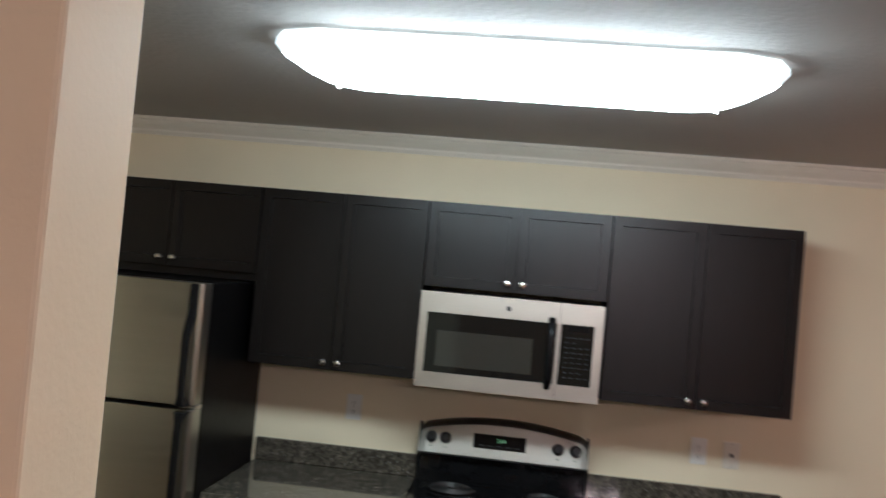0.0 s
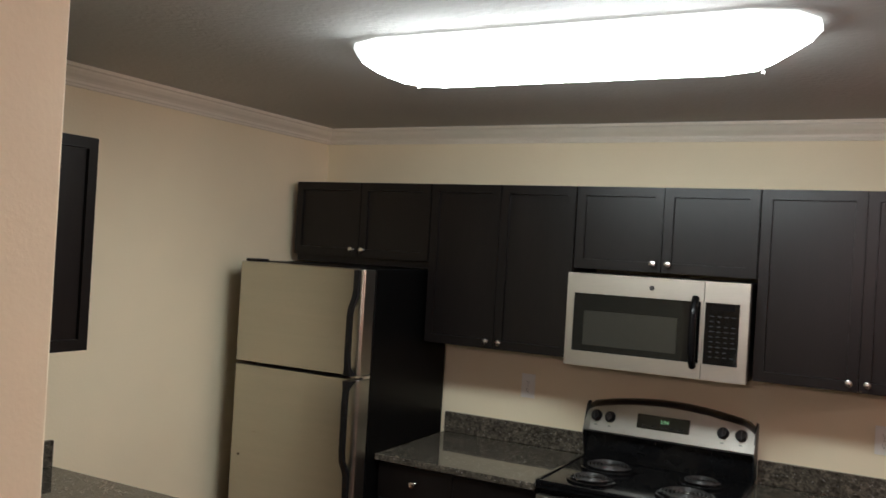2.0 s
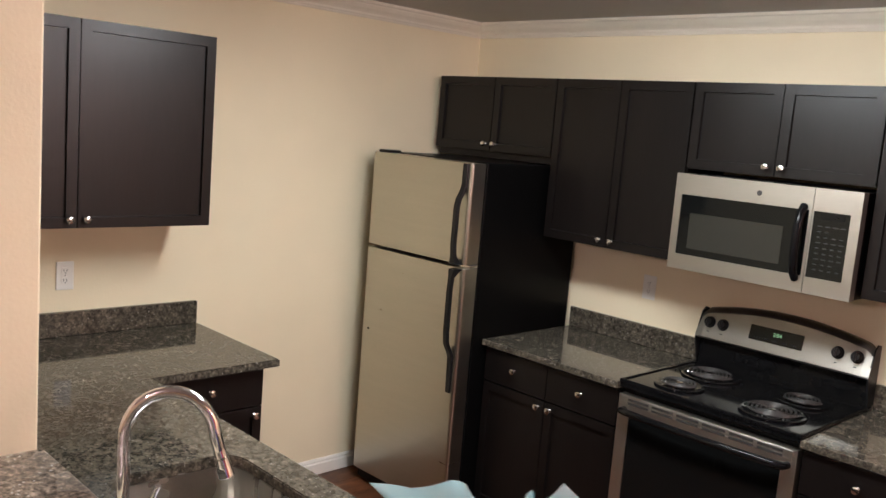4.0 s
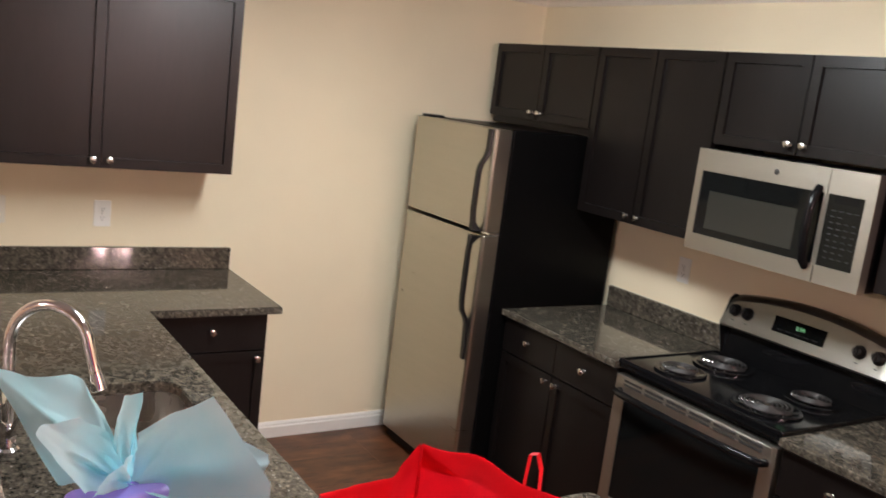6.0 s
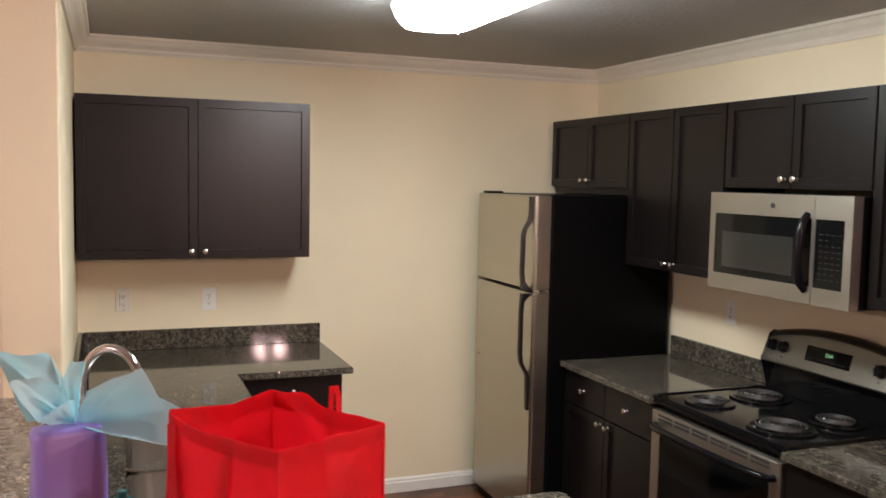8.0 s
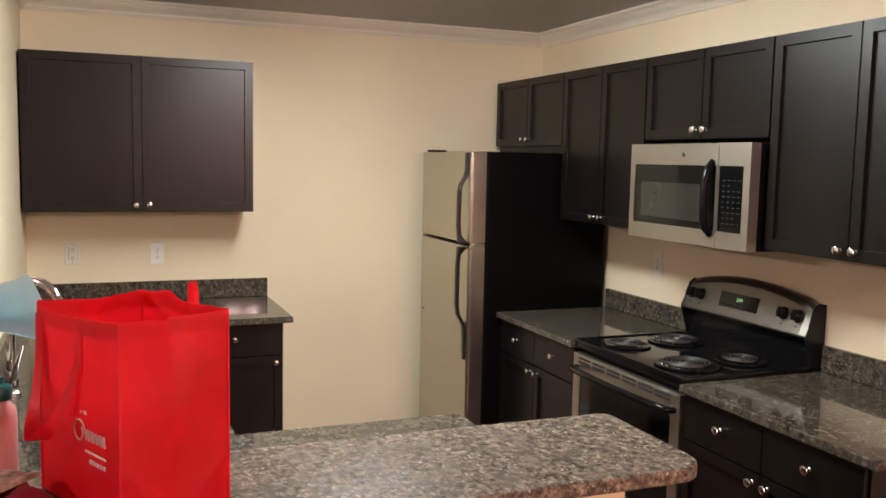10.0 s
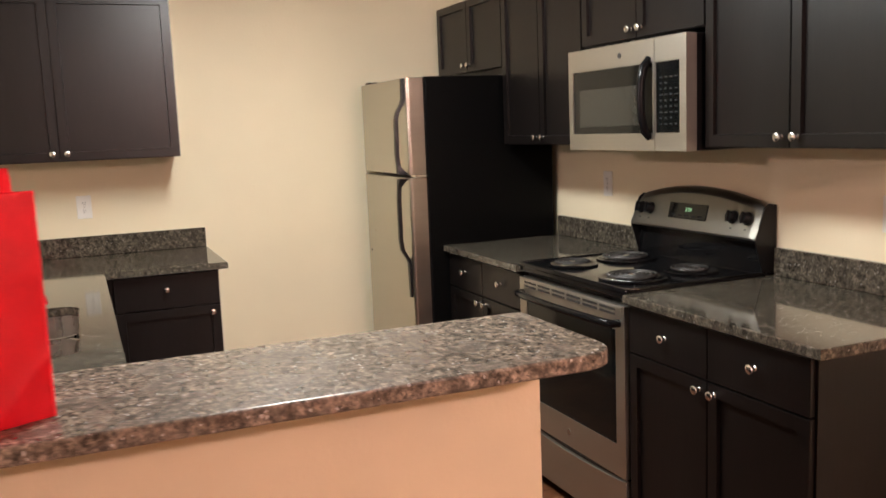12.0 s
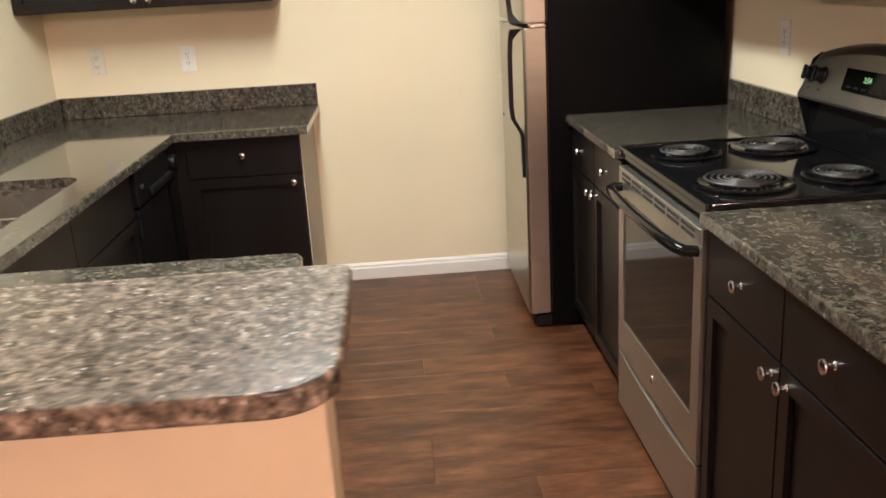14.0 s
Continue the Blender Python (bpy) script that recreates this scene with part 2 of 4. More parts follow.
def prism(outline, z0, z1, bev=0.0, seg=2):
    """A slab with a free outline."""
    bm = bmesh.new()
    lo = [bm.verts.new((x, y, z0)) for x, y in outline]
    hi = [bm.verts.new((x, y, z1)) for x, y in outline]
    k = len(outline)
    bm.faces.new(lo[::-1])
    bm.faces.new(hi)
    for i in range(k):
        bm.faces.new((lo[i], lo[(i + 1) % k], hi[(i + 1) % k], hi[i]))
    bmesh.ops.recalc_face_normals(bm, faces=bm.faces)
    if bev:
        rim = [e for e in bm.edges if abs(e.verts[0].co.z - e.verts[1].co.z) < 1e-6]
        bmesh.ops.bevel(bm, geom=rim, offset=bev, segments=seg, affect="EDGES", profile=0.5)
    return bm


def sweep(profile, path):
    """A moulding: profile of (out, up) pairs along (x, y) corners with the side direction of each."""
    bm = bmesh.new()
    rows = [[bm.verts.new((x + nx * o, y + ny * o, z)) for o, z in profile] for x, y, nx, ny in path]
    for a, b in zip(rows, rows[1:]):
        for i in range(len(profile)):
            j = (i + 1) % len(profile)
            bm.faces.new((a[i], a[j], b[j], b[i]))
    bm.faces.new(rows[0])
    bm.faces.new(rows[-1][::-1])
    bmesh.ops.recalc_face_normals(bm, faces=bm.faces)
    return bm


def round_rect(x0, x1, y0, y1, r, k=6, corners=(1, 1, 1, 1)):
    """Outline, counter-clockwise from the lower left; corners: ll, lr, ur, ul rounded or not."""
    out = []
    for (cx, cy, a0, sx, sy), on in zip(((x0, y0, 180, 1, 1), (x1, y0, 270, -1, 1), (x1, y1, 0, -1, -1), (x0, y1, 90, 1, -1)), corners):
        if on:
            out += [(cx + sx * r + r * math.cos(radians(a0 + 90 * i / k)), cy + sy * r + r * math.sin(radians(a0 + 90 * i / k))) for i in range(k + 1)]
        else:
            out.append((cx, cy))
    return out


def mesh_of(bm, name, mat, smooth=None):
    me = bpy.data.meshes.new(name)
    bm.to_mesh(me)
    bm.free()
    me.materials.append(mat)
    if smooth:
        me.shade_smooth()
        me.set_sharp_from_angle(angle=radians(smooth))
        for p in me.polygons:
            p.use_smooth = p.area < 0.002
    return me


def part(name, bm, mat, parent, label="", smooth=None):
    ob = new(name, mesh_of(bm, name, mat, smooth))
    ob.parent = parent
    return tagged(ob, label)


def thing(name, m, label, category, group="", kind=""):
    e = new(name)
    e.matrix_basis = m if isinstance(m, Matrix) else Matrix.Translation(m)
    e.empty_display_size = 0.1
    return tagged(e, label, category, group, kind)


def setting(name, bm, mat, label="", smooth=None):
    return tagged(new(name, mesh_of(bm, name, mat, smooth)), label, "", "", "structure")


# ---- the plan ----
BACK, LEFT, NEAR = 4.03, -2.09, 1.085     # kitchen faces of the walls
TOP = 2.478                                # ceiling
CT = 0.908                                # worktops
BAR = 1.07                                # raised bar
PIER = -0.54                              # end of the full-height wall by the sink
EAST, SOUTH = 7.6, -4.6

setting("floor", bx(LEFT - 0.2, EAST, SOUTH, BACK + 0.1, -0.12, -0.012), SLOT, "dark subfloor under wood-look planks")
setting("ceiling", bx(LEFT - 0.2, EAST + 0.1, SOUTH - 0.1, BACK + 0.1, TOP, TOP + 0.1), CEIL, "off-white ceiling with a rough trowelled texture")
setting("wall_north", bx(LEFT - 0.1, EAST + 0.1, BACK, BACK + 0.1, 0, TOP), WALL, "cream painted kitchen wall with fine texture")
setting("wall_west", bx(LEFT - 0.1, LEFT, 0.9, BACK, 0, TOP), WALL, "cream painted kitchen wall with fine texture")
setting("wall_pier", bx(LEFT, PIER, 0.90, NEAR, 0, TOP, 0.006, 2), WALL, "end of a cream painted wall with rounded corners")
setting("half_wall", prism([(PIER, 0.955), (1.156, 0.955), (1.156, 2.558), (1.04, 2.558), (1.04, NEAR), (PIER, NEAR)], 0, BAR - 0.032), WALL, "cream painted half wall under the raised bar")
setting("wall_hall", join(bx(-1.5, -1.4, SOUTH, -0.09, 0, TOP), bx(-1.5, -1.4, 0.83, 0.9, 0, TOP), bx(-1.5, -1.4, -0.09, 0.83, 2.09, TOP)), WALL, "cream painted hall wall with a doorway")
setting("wall_south", bx(-1.5, EAST + 0.1, SOUTH - 0.1, SOUTH, 0, TOP), WALL, "cream painted wall")
setting("wall_east", bx(EAST, EAST + 0.1, SOUTH, BACK, 0, TOP), WALL, "cream painted wall")

CROWN = [(0, 2.398), (0.012, 2.398), (0.016, 2.408), (0.020, 2.411), (0.022, 2.421), (0.030, 2.429), (0.046, 2.440), (0.057, 2.453), (0.061, 2.461), (0.072, 2.465), (0.076, 2.4775), (0, 2.4775)]
setting("crown_trim", sweep(CROWN, [(EAST, BACK, 0, -1), (LEFT, BACK, 1, -1), (LEFT, NEAR, 1, 1), (PIER, NEAR, 0, 1)]), CROWNP, "cream-white stepped crown moulding", 35)
setting("crown_trim", sweep(CROWN, [(-1.4, 0.9, 1, 0), (-1.4, SOUTH, 1, 0)]), CROWNP, "cream-white stepped crown moulding", 35)
BASEB = [(0, 0.001), (0.016, 0.001), (0.016, 0.058), (0.011, 0.066), (0.011, 0.074), (0.004, 0.084), (0, 0.085)]
setting("baseboard", sweep(BASEB, [(LEFT, 4.0, 1, 0), (LEFT, 2.30, 1, 0)]), TRIM, "white moulded baseboard", 35)
setting("baseboard", sweep(BASEB, [(EAST, BACK, 0, -1), (1.13, BACK, 0, -1)]), TRIM, "white moulded baseboard", 35)

# hall door with its casing
door = tagged(thing("door_1", (-1.4, -0.06, 0), "white panelled hall door, closed", "door"), kind="structure")
leaf = bx(-0.06, -0.02, 0.0, 0.86, 0.01, 2.085, 0.002)
part("leaf", leaf, DOORP, door)
for y0, y1 in ((0.10, 0.39), (0.47, 0.76)):
    for z0, z1 in ((0.18, 0.75), (0.86, 1.55), (1.66, 1.94)):
        part("panel", bx(-0.024, -0.012, y0, y1, z0, z1, 0.008), DOORP, door)
for z in (0.25, 1.05, 1.82):
    part("hinge", bx(-0.022, -0.008, 0.855, 0.872, z - 0.045, z + 0.045, 0.003), NICKEL, door)
part("door_knob", moved(lathe([(0, 0), (0.03, 0), (0.03, 0.006), (0.012, 0.012), (0.012, 0.035), (0.026, 0.045), (0.026, 0.06), (0, 0.066)]), pose(-0.02, 0.07, 0.95, 0, 90, 0)), NICKEL, door, "", 40)
part("head_casing", bx(0.0, 0.022, -0.11, 0.93, 2.092, 2.122, 0.004), TRIM, door)
part("head_cap", bx(0.0, 0.036, -0.12, 0.94, 2.122, 2.170, 0.008), TRIM, door)
for y in (-0.10, 0.862):
    part("side_casing", bx(0.0, 0.02, y, y + 0.07, 0.0, 2.092, 0.004), TRIM, door)


# ---- cabinets ----
def knob_bm():
    return lathe([(0, 0), (0.0085, 0), (0.0085, 0.002), (0.0055, 0.005), (0.005, 0.013), (0.009, 0.017), (0.0145, 0.020), (0.0158, 0.0235), (0.0145, 0.027), (0.009, 0.0292), (0, 0.030)], 18)


KNOB = mesh_of(moved(knob_bm(), Matrix.Scale(0.92, 4)), "knob", NICKEL, 40)


def knob(parent, x, z, y=-0.020):
    k = new("knob", KNOB)
    k.parent = parent
    k.matrix_basis = pose(x, y, z, 90, 0, 0)
    return tagged(k, "brushed nickel knob")


def shaker(x0, x1, z0, z1, rail=0.057):
    """A five-piece front: frame and recessed flat panel, its face towards -y."""
    bm = bx(x0, x1, -0.020, -0.001, z0, z1)
    f = min(bm.faces, key=lambda q: q.calc_center_median().y)
    bmesh.ops.inset_individual(bm, faces=[f], thickness=rail)
    bmesh.ops.inset_individual(bm, faces=[f], thickness=0.0015, depth=-0.0125)
    outer = [e for e in bm.edges if all(abs(v.co.y + 0.020) < 1e-5 for v in e.verts) and all(abs(v.co.x - x0) < 1e-5 or abs(v.co.x - x1) < 1e-5 or abs(v.co.z - z0) < 1e-5 or abs(v.co.z - z1) < 1e-5 for v in e.verts) and (abs(e.verts[0].co.x - e.verts[1].co.x) < 1e-5 and abs(e.verts[0].co.x - x0) * abs(e.verts[0].co.x - x1) < 1e-5 or abs(e.verts[0].co.z - e.verts[1].co.z) < 1e-5 and abs(e.verts[0].co.z - z0) * abs(e.verts[0].co.z - z1) < 1e-5)]
    bmesh.ops.bevel(bm, geom=outer, offset=0.0018, segments=2, affect="EDGES")
    return bm


def wall_cabinet(m, w, d, h, label, side=None, gap=0.0016):
    c = thing("wall_cabinet", m, label, "cabinet", "kitchen wall cabinets")
    part("body", bx(0, w, 0, d, 0, h, 0.001), CAB, c)
    if side:
        part("side_panel", bx(*((w, w + 0.004) if side > 0 else (-0.004, 0)), 0.0, d, 0, h), CABIN, c, "light maple side panel")
    mid = w / 2
    for x0, x1, kx in ((0.002, mid - gap, mid - 0.032), (mid + gap, w - 0.002, mid + 0.032)):
        dr = part("cabinet_door", shaker(x0, x1, 0.003, h - 0.002), CAB, c)
        knob(dr, kx, 0.036 if h > 0.5 else 0.038)
    return c


def base_cabinet(m, w, d, label, fronts, side=None, open_top=False):
    """fronts: (x0, x1, z0, z1, kind, knob x, knob z)."""
    c = thing("base_cabinet", m, label, "cabinet", "kitchen base cabinets")
    if open_top:
        part("body", join(bx(0, w, 0, d, 0.10, 0.62, 0.001), bx(0, w, 0, 0.018, 0.62, CT - 0.031), bx(0, 0.018, 0.018, d, 0.62, CT - 0.031), bx(w - 0.018, w, 0.018, d, 0.62, CT - 0.031)), CAB, c)
    else:
        part("body", bx(0, w, 0, d, 0.10, CT - 0.031, 0.001), CAB, c)
    part("toe_kick", bx(0.002, w - 0.002, 0.07, d, 0.001, 0.10), BLACKT, c)
    if side:
        part("side_panel", bx(*((w, w + 0.004) if side > 0 else (-0.004, 0)), 0.0, d, 0.001, CT - 0.031), CABIN if side == 1 else CAB, c, "light maple side panel" if side == 1 else "")
    for x0, x1, z0, z1, kind, kx, kz in fronts:
        if kind == "drawer":
            p = part("drawer", bx(x0, x1, -0.020, -0.001, z0, z1, 0.002, 2), CAB, c)
        else:
            p = part("cabinet_door", shaker(x0, x1, z0, z1), CAB, c)
        if kx is not None:
            knob(p, kx, kz)
    return c


UF = BACK - 0.315      # upper carcass front; the doors stand 2 cm proud
over = wall_cabinet(Matrix.Translation((-2.035, UF, 1.778)), 0.815, 0.313, 0.382, "dark espresso wall cabinet over the fridge")
# small ledge made a dark rail, standing in for the shade above the fridge
part("shade_rail", bx(0.0, 0.815, 0.012, 0.030, -0.034, 0.0), CAB, over)
wall_cabinet(Matrix.Translation((-1.218, UF, 1.392)), 0.737, 0.313, 0.768, "tall dark espresso wall cabinet beside the fridge")
wall_cabinet(Matrix.Translation((-0.478, UF, 1.795)), 0.776, 0.313, 0.365, "short dark espresso wall cabinet over the microwave")
wall_cabinet(Matrix.Translation((0.301, UF, 1.385)), 0.773, 0.313, 0.775, "tall dark espresso wall cabinet by the microwave")
wall_cabinet(pose(LEFT + 0.315, 1.094, 1.402, 0, 0, 90), 1.088, 0.313, 0.768, "wide dark espresso wall cabinet above the sink corner", 1)

BF = 3.396             # base carcass front on the back wall
two = lambda w: [(0.004, w / 2 - 0.002, 0.712, 0.868, "drawer", w / 4, 0.797), (w / 2 + 0.002, w - 0.004, 0.712, 0.868, "drawer", 3 * w / 4, 0.797),
                 (0.004, w / 2 - 0.002, 0.105, 0.706, "door", w / 2 - 0.034, 0.675), (w / 2 + 0.002, w - 0.004, 0.105, 0.706, "door", w / 2 + 0.034, 0.675)]
base_cabinet(Matrix.Translation((-1.238, BF, 0)), 0.765, BACK - BF - 0.002, "dark espresso base cabinet between fridge and stove", two(0.765))
base_cabinet(Matrix.Translation((0.300, BF, 0)), 0.800, BACK - BF - 0.002, "dark espresso base cabinet at the counter's open end", two(0.800), 2)
LF = LEFT + 0.640
base_cabinet(pose(LF, 1.732, 0, 0, 0, 90), 0.543, 0.638, "dark espresso base cabinet with one drawer and door", [(0.075, 0.539, 0.712, 0.868, "drawer", 0.303, 0.800), (0.075, 0.539, 0.105, 0.706, "door", 0.503, 0.675)], 1)
SF = NEAR + 0.645
base_cabinet(pose(0.375, SF, 0, 0, 0, 180), 1.20, 0.643, "dark espresso sink base cabinet under the sink", [(0.06, 0.60, 0.712, 0.868, "drawer", None, 0), (0.604, 1.19, 0.712, 0.868, "drawer", None, 0), (0.06, 0.60, 0.105, 0.706, "door", 0.566, 0.675), (0.604, 1.19, 0.105, 0.706, "door", 0.64, 0.675)], None, True)
base_cabinet(pose(0.425, 2.435, 0, 0, 0, -90), 0.68, 0.610, "dark espresso base cabinet behind the bar", [(0.004, 0.338, 0.105, 0.868, "door", 0.30, 0.80), (0.342, 0.676, 0.105, 0.868, "door", 0.376, 0.80)])

dish = thing("dishwasher", pose(-0.83, SF, 0, 0, 0, 180), "black dishwasher under the corner worktop", "dishwasher")
part("body", bx(0, 0.60, 0.0, 0.60, 0.02, CT - 0.034), BLACKP, dish)
part("door", bx(0.004, 0.596, -0.03, -0.001, 0.11, 0.735, 0.006, 2), BLACKE, dish)
pan = part("control_panel", bx(0.004, 0.596, -0.036, -0.001, 0.742, 0.870, 0.006, 2), BLACKE, dish)
part("handle", bx(0.15, 0.45, -0.05, -0.034, 0.755, 0.785, 0.006, 2), BLACKP, pan)
part("button", bx(0.05, 0.075, -0.04, -0.034, 0.80, 0.815, 0.002), INK, pan)
part("dial", moved(lathe([(0, 0), (0.03, 0), (0.028, 0.014), (0.012, 0.018), (0, 0.018)], 20), pose(0.53, -0.035, 0.805, 90, 0, 0)), BLACKP, pan, "", 40)

# ---- worktops ----
TH = 0.030


def worktop(name, bm, label):
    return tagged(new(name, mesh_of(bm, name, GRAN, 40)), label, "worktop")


worktop("worktop", prism([(-1.244, 3.354), (-0.472, 3.354), (-0.472, BACK - 0.002), (-1.244, BACK - 0.002)], CT - TH, CT, 0.004), "polished speckled grey granite worktop beside the fridge")
worktop("worktop", prism([(0.298, 3.354), (1.150, 3.354), (1.150, BACK - 0.002), (0.298, BACK - 0.002)], CT - TH, CT, 0.004), "polished speckled grey granite worktop by the stove")
SINK = (-0.63, 0.16, 1.272, 1.662)


def sink_top():
    """The U-shaped worktop with the sink's cut-out."""
    out = [(LEFT + 0.002, NEAR + 0.002), (1.036, NEAR + 0.002), (1.036, 2.46), *[(0.42 - 0.03 * math.sin(radians(a)), 2.43 + 0.03 * math.cos(radians(a))) for a in (0, 30, 60, 90)],
           (0.39, 1.775), (-1.385, 1.775), (-1.385, 2.315), (LEFT + 0.002, 2.315)]
    hole = round_rect(*SINK, 0.07, 5)
    bm = bmesh.new()
    loops = []
    for z in (CT, CT - TH):
        for loop in (out, hole):
            vs = [bm.verts.new((x, y, z)) for x, y in loop]
            es = [bm.edges.new((vs[i], vs[(i + 1) % len(vs)])) for i in range(len(vs))]
            loops.append((vs, es))
        bmesh.ops.triangle_fill(bm, edges=loops[-1][1] + loops[-2][1], use_beauty=True)
    for a, b in ((loops[0][0], loops[2][0]), (loops[1][0], loops[3][0])):
        for i in range(len(a)):
            j = (i + 1) % len(a)
            bm.faces.new((a[i], a[j], b[j], b[i]))
    bmesh.ops.recalc_face_normals(bm, faces=bm.faces)
    rim = [e for vs, es in loops[:2] for e in es]
    bmesh.ops.bevel(bm, geom=rim, offset=0.004, segments=2, affect="EDGES")
    return bm


worktop("worktop", sink_top(), "U-shaped polished speckled granite worktop with sink cut-out")


def splash(x0, x1, y0, y1, z1=CT + 0.102):
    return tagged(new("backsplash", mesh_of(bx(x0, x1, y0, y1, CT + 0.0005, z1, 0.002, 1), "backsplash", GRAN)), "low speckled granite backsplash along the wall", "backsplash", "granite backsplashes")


splash(-1.242, -0.472, BACK - 0.022, BACK - 0.001)
splash(0.300, 1.148, BACK - 0.022, BACK - 0.001)
splash(LEFT + 0.001, LEFT + 0.022, NEAR + 0.024, 2.312)
splash(LEFT + 0.001, 1.014, NEAR + 0.001, NEAR + 0.022)
splash(1.016, 1.038, NEAR + 0.001, 2.458)

# the bar's stronger light is put into the lighter tone of its granite
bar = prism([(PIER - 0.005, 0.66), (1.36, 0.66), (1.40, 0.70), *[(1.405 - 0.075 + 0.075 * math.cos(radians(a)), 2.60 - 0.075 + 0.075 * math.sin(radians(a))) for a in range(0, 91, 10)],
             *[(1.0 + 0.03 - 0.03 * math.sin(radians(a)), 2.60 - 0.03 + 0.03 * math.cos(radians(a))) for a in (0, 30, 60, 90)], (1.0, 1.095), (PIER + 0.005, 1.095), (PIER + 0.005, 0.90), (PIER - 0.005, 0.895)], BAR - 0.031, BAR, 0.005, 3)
tagged(new("bar_top", mesh_of(bar, "bar_top", GRANB, 40)), "raised honed granite bar top with rounded end, coloured as lit", "bar top")

# ---- sink and tap ----
sink = thing("sink", (0, 0, CT - TH), "double-bowl undermount stainless steel sink", "sink")


def bowl(x0, x1, y0, y1, depth):
    bm = bmesh.new()
    rows = []
    for z, inset in ((-0.0005, -0.012), (-0.001, 0.0), (-0.05, 0.003), (-depth + 0.03, 0.008), (-depth + 0.008, 0.016), (-depth, 0.04)):
        rows.append([bm.verts.new((x, y, z)) for x, y in round_rect(x0 + inset, x1 - inset, y0 + inset, y1 - inset, 0.075 - max(0, inset) * 0.5, 6)])
    for a, b in zip(rows, rows[1:]):
        for i in range(len(a)):
            j = (i + 1) % len(a)
            bm.faces.new((a[i], a[j], b[j], b[i]))
    bm.faces.new(rows[-1])
    bmesh.ops.recalc_face_normals(bm, faces=bm.faces)
    bmesh.ops.reverse_faces(bm, faces=bm.faces)
    return bm


for x0, x1, dp in ((SINK[0] + 0.004, -0.245, 0.19), (-0.225, SINK[1] - 0.004, 0.19)):
    b = part("bowl", bowl(x0, x1, SINK[2] + 0.004, SINK[3] - 0.004, dp), SINKM, sink, "", 50)
    part("drain", moved(lathe([(0, 0.002), (0.02, 0.002), (0.028, 0.004), (0.042, 0.004), (0.045, 0.001)], 24), Matrix.Translation(((x0 + x1) / 2, 1.47, -dp))), CHROME, b, "chrome drain", 40)

tap = thing("kitchen_faucet", pose(-0.240, 1.158, CT + 0.0005, 0, 0, -35), "tall arched chrome pull-down kitchen faucet by the sink", "faucet")
part("base", lathe([(0, 0), (0.028, 0), (0.028, 0.008), (0.022, 0.014), (0.020, 0.07), (0.016, 0.078), (0, 0.08)], 24), CHROME, tap, "", 40)
arc = [(0, 0, 0.07), (0, 0, 0.20), (0, 0, 0.27)] + [(0, 0.095 - 0.095 * math.cos(radians(a)), 0.27 + 0.105 * math.sin(radians(a))) for a in range(12, 168, 12)] + [(0, 0.191, 0.275), (0, 0.199, 0.245)]
part("spout", tube(arc, 0.0138, 16), CHROME, tap, "", 50)
head = part("spray_head", tube([(0, 0.197, 0.252), (0, 0.204, 0.230), (0, 0.210, 0.21), (0, 0.216, 0.188), (0, 0.217, 0.185)], [0.0135, 0.0145, 0.0165, 0.019, 0.016], 18), CHROME, tap, "", 50)
part("collar", tube([(0, 0.203, 0.232), (0, 0.2045, 0.226)], 0.0152, 18), NICKEL, head, "satin ring")
part("lever", tube([(0.012, 0.010, 0.050), (0.026, 0.028, 0.062), (0.036, 0.052, 0.115), (0.043, 0.080, 0.180)], [0.011, 0.010, 0.0075, 0.006], 12), CHROME, tap, "", 50)

# ---- fridge ----
FW, FZ = 0.703, 1.735
fr = thing("fridge", (-1.950, 3.190, 0), "stainless top-freezer fridge with black sides and handles", "fridge")
part("cabinet_body", bx(0.004, FW - 0.002, 0.100, 0.80, 0.02, FZ + 0.004, 0.006, 2), BLACKT, fr, "black textured sides")
part("kick_grille", bx(0.01, FW - 0.01, 0.03, 0.10, 0.012, 0.062, 0.004), BLACKP, fr)
for i in range(6):
    part("grille_slat", bx(0.03, FW - 0.03, 0.024, 0.031, 0.018 + i * 0.007, 0.021 + i * 0.007), BLACKP, fr)


def fridge_door(z0, z1):
    bm = prism(round_rect(0.0, FW, 0.0, 0.088, 0.016, 5, (1, 1, 0, 0)), z0, z1, 0.004, 2)
    return bm


fd = part("freezer_door", fridge_door(1.268, FZ), STEELV, fr, "stainless freezer door", 35)
md = part("main_door", fridge_door(0.07, 1.252), STEELV, fr, "stainless lower door", 35)
for d, z0, z1 in ((fd, 1.27, FZ - 0.004), (md, 0.072, 1.25)):
    part("gasket", bx(0.01, FW - 0.01, 0.088, 0.100, z0, z1), BLACKP, d)


def handle_bm(pts):
    """A flat-backed moulded handle along (out, z) pairs."""
    bm = bmesh.new()
    rows = []
    for i, (o, z, hw, dp) in enumerate(pts):
        rows.append([bm.verts.new((x, -o + y, z)) for x, y in ((-hw, 0.0), (-hw * 0.75, -dp), (hw * 0.75, -dp), (hw, 0.0))])
    for a, b in zip(rows, rows[1:]):
        for k in range(4):
            bm.faces.new((a[k], a[(k + 1) % 4], b[(k + 1) % 4], b[k]))
    bm.faces.new(rows[0])
    bm.faces.new(rows[-1])
    bmesh.ops.recalc_face_normals(bm, faces=bm.faces)
    return bm


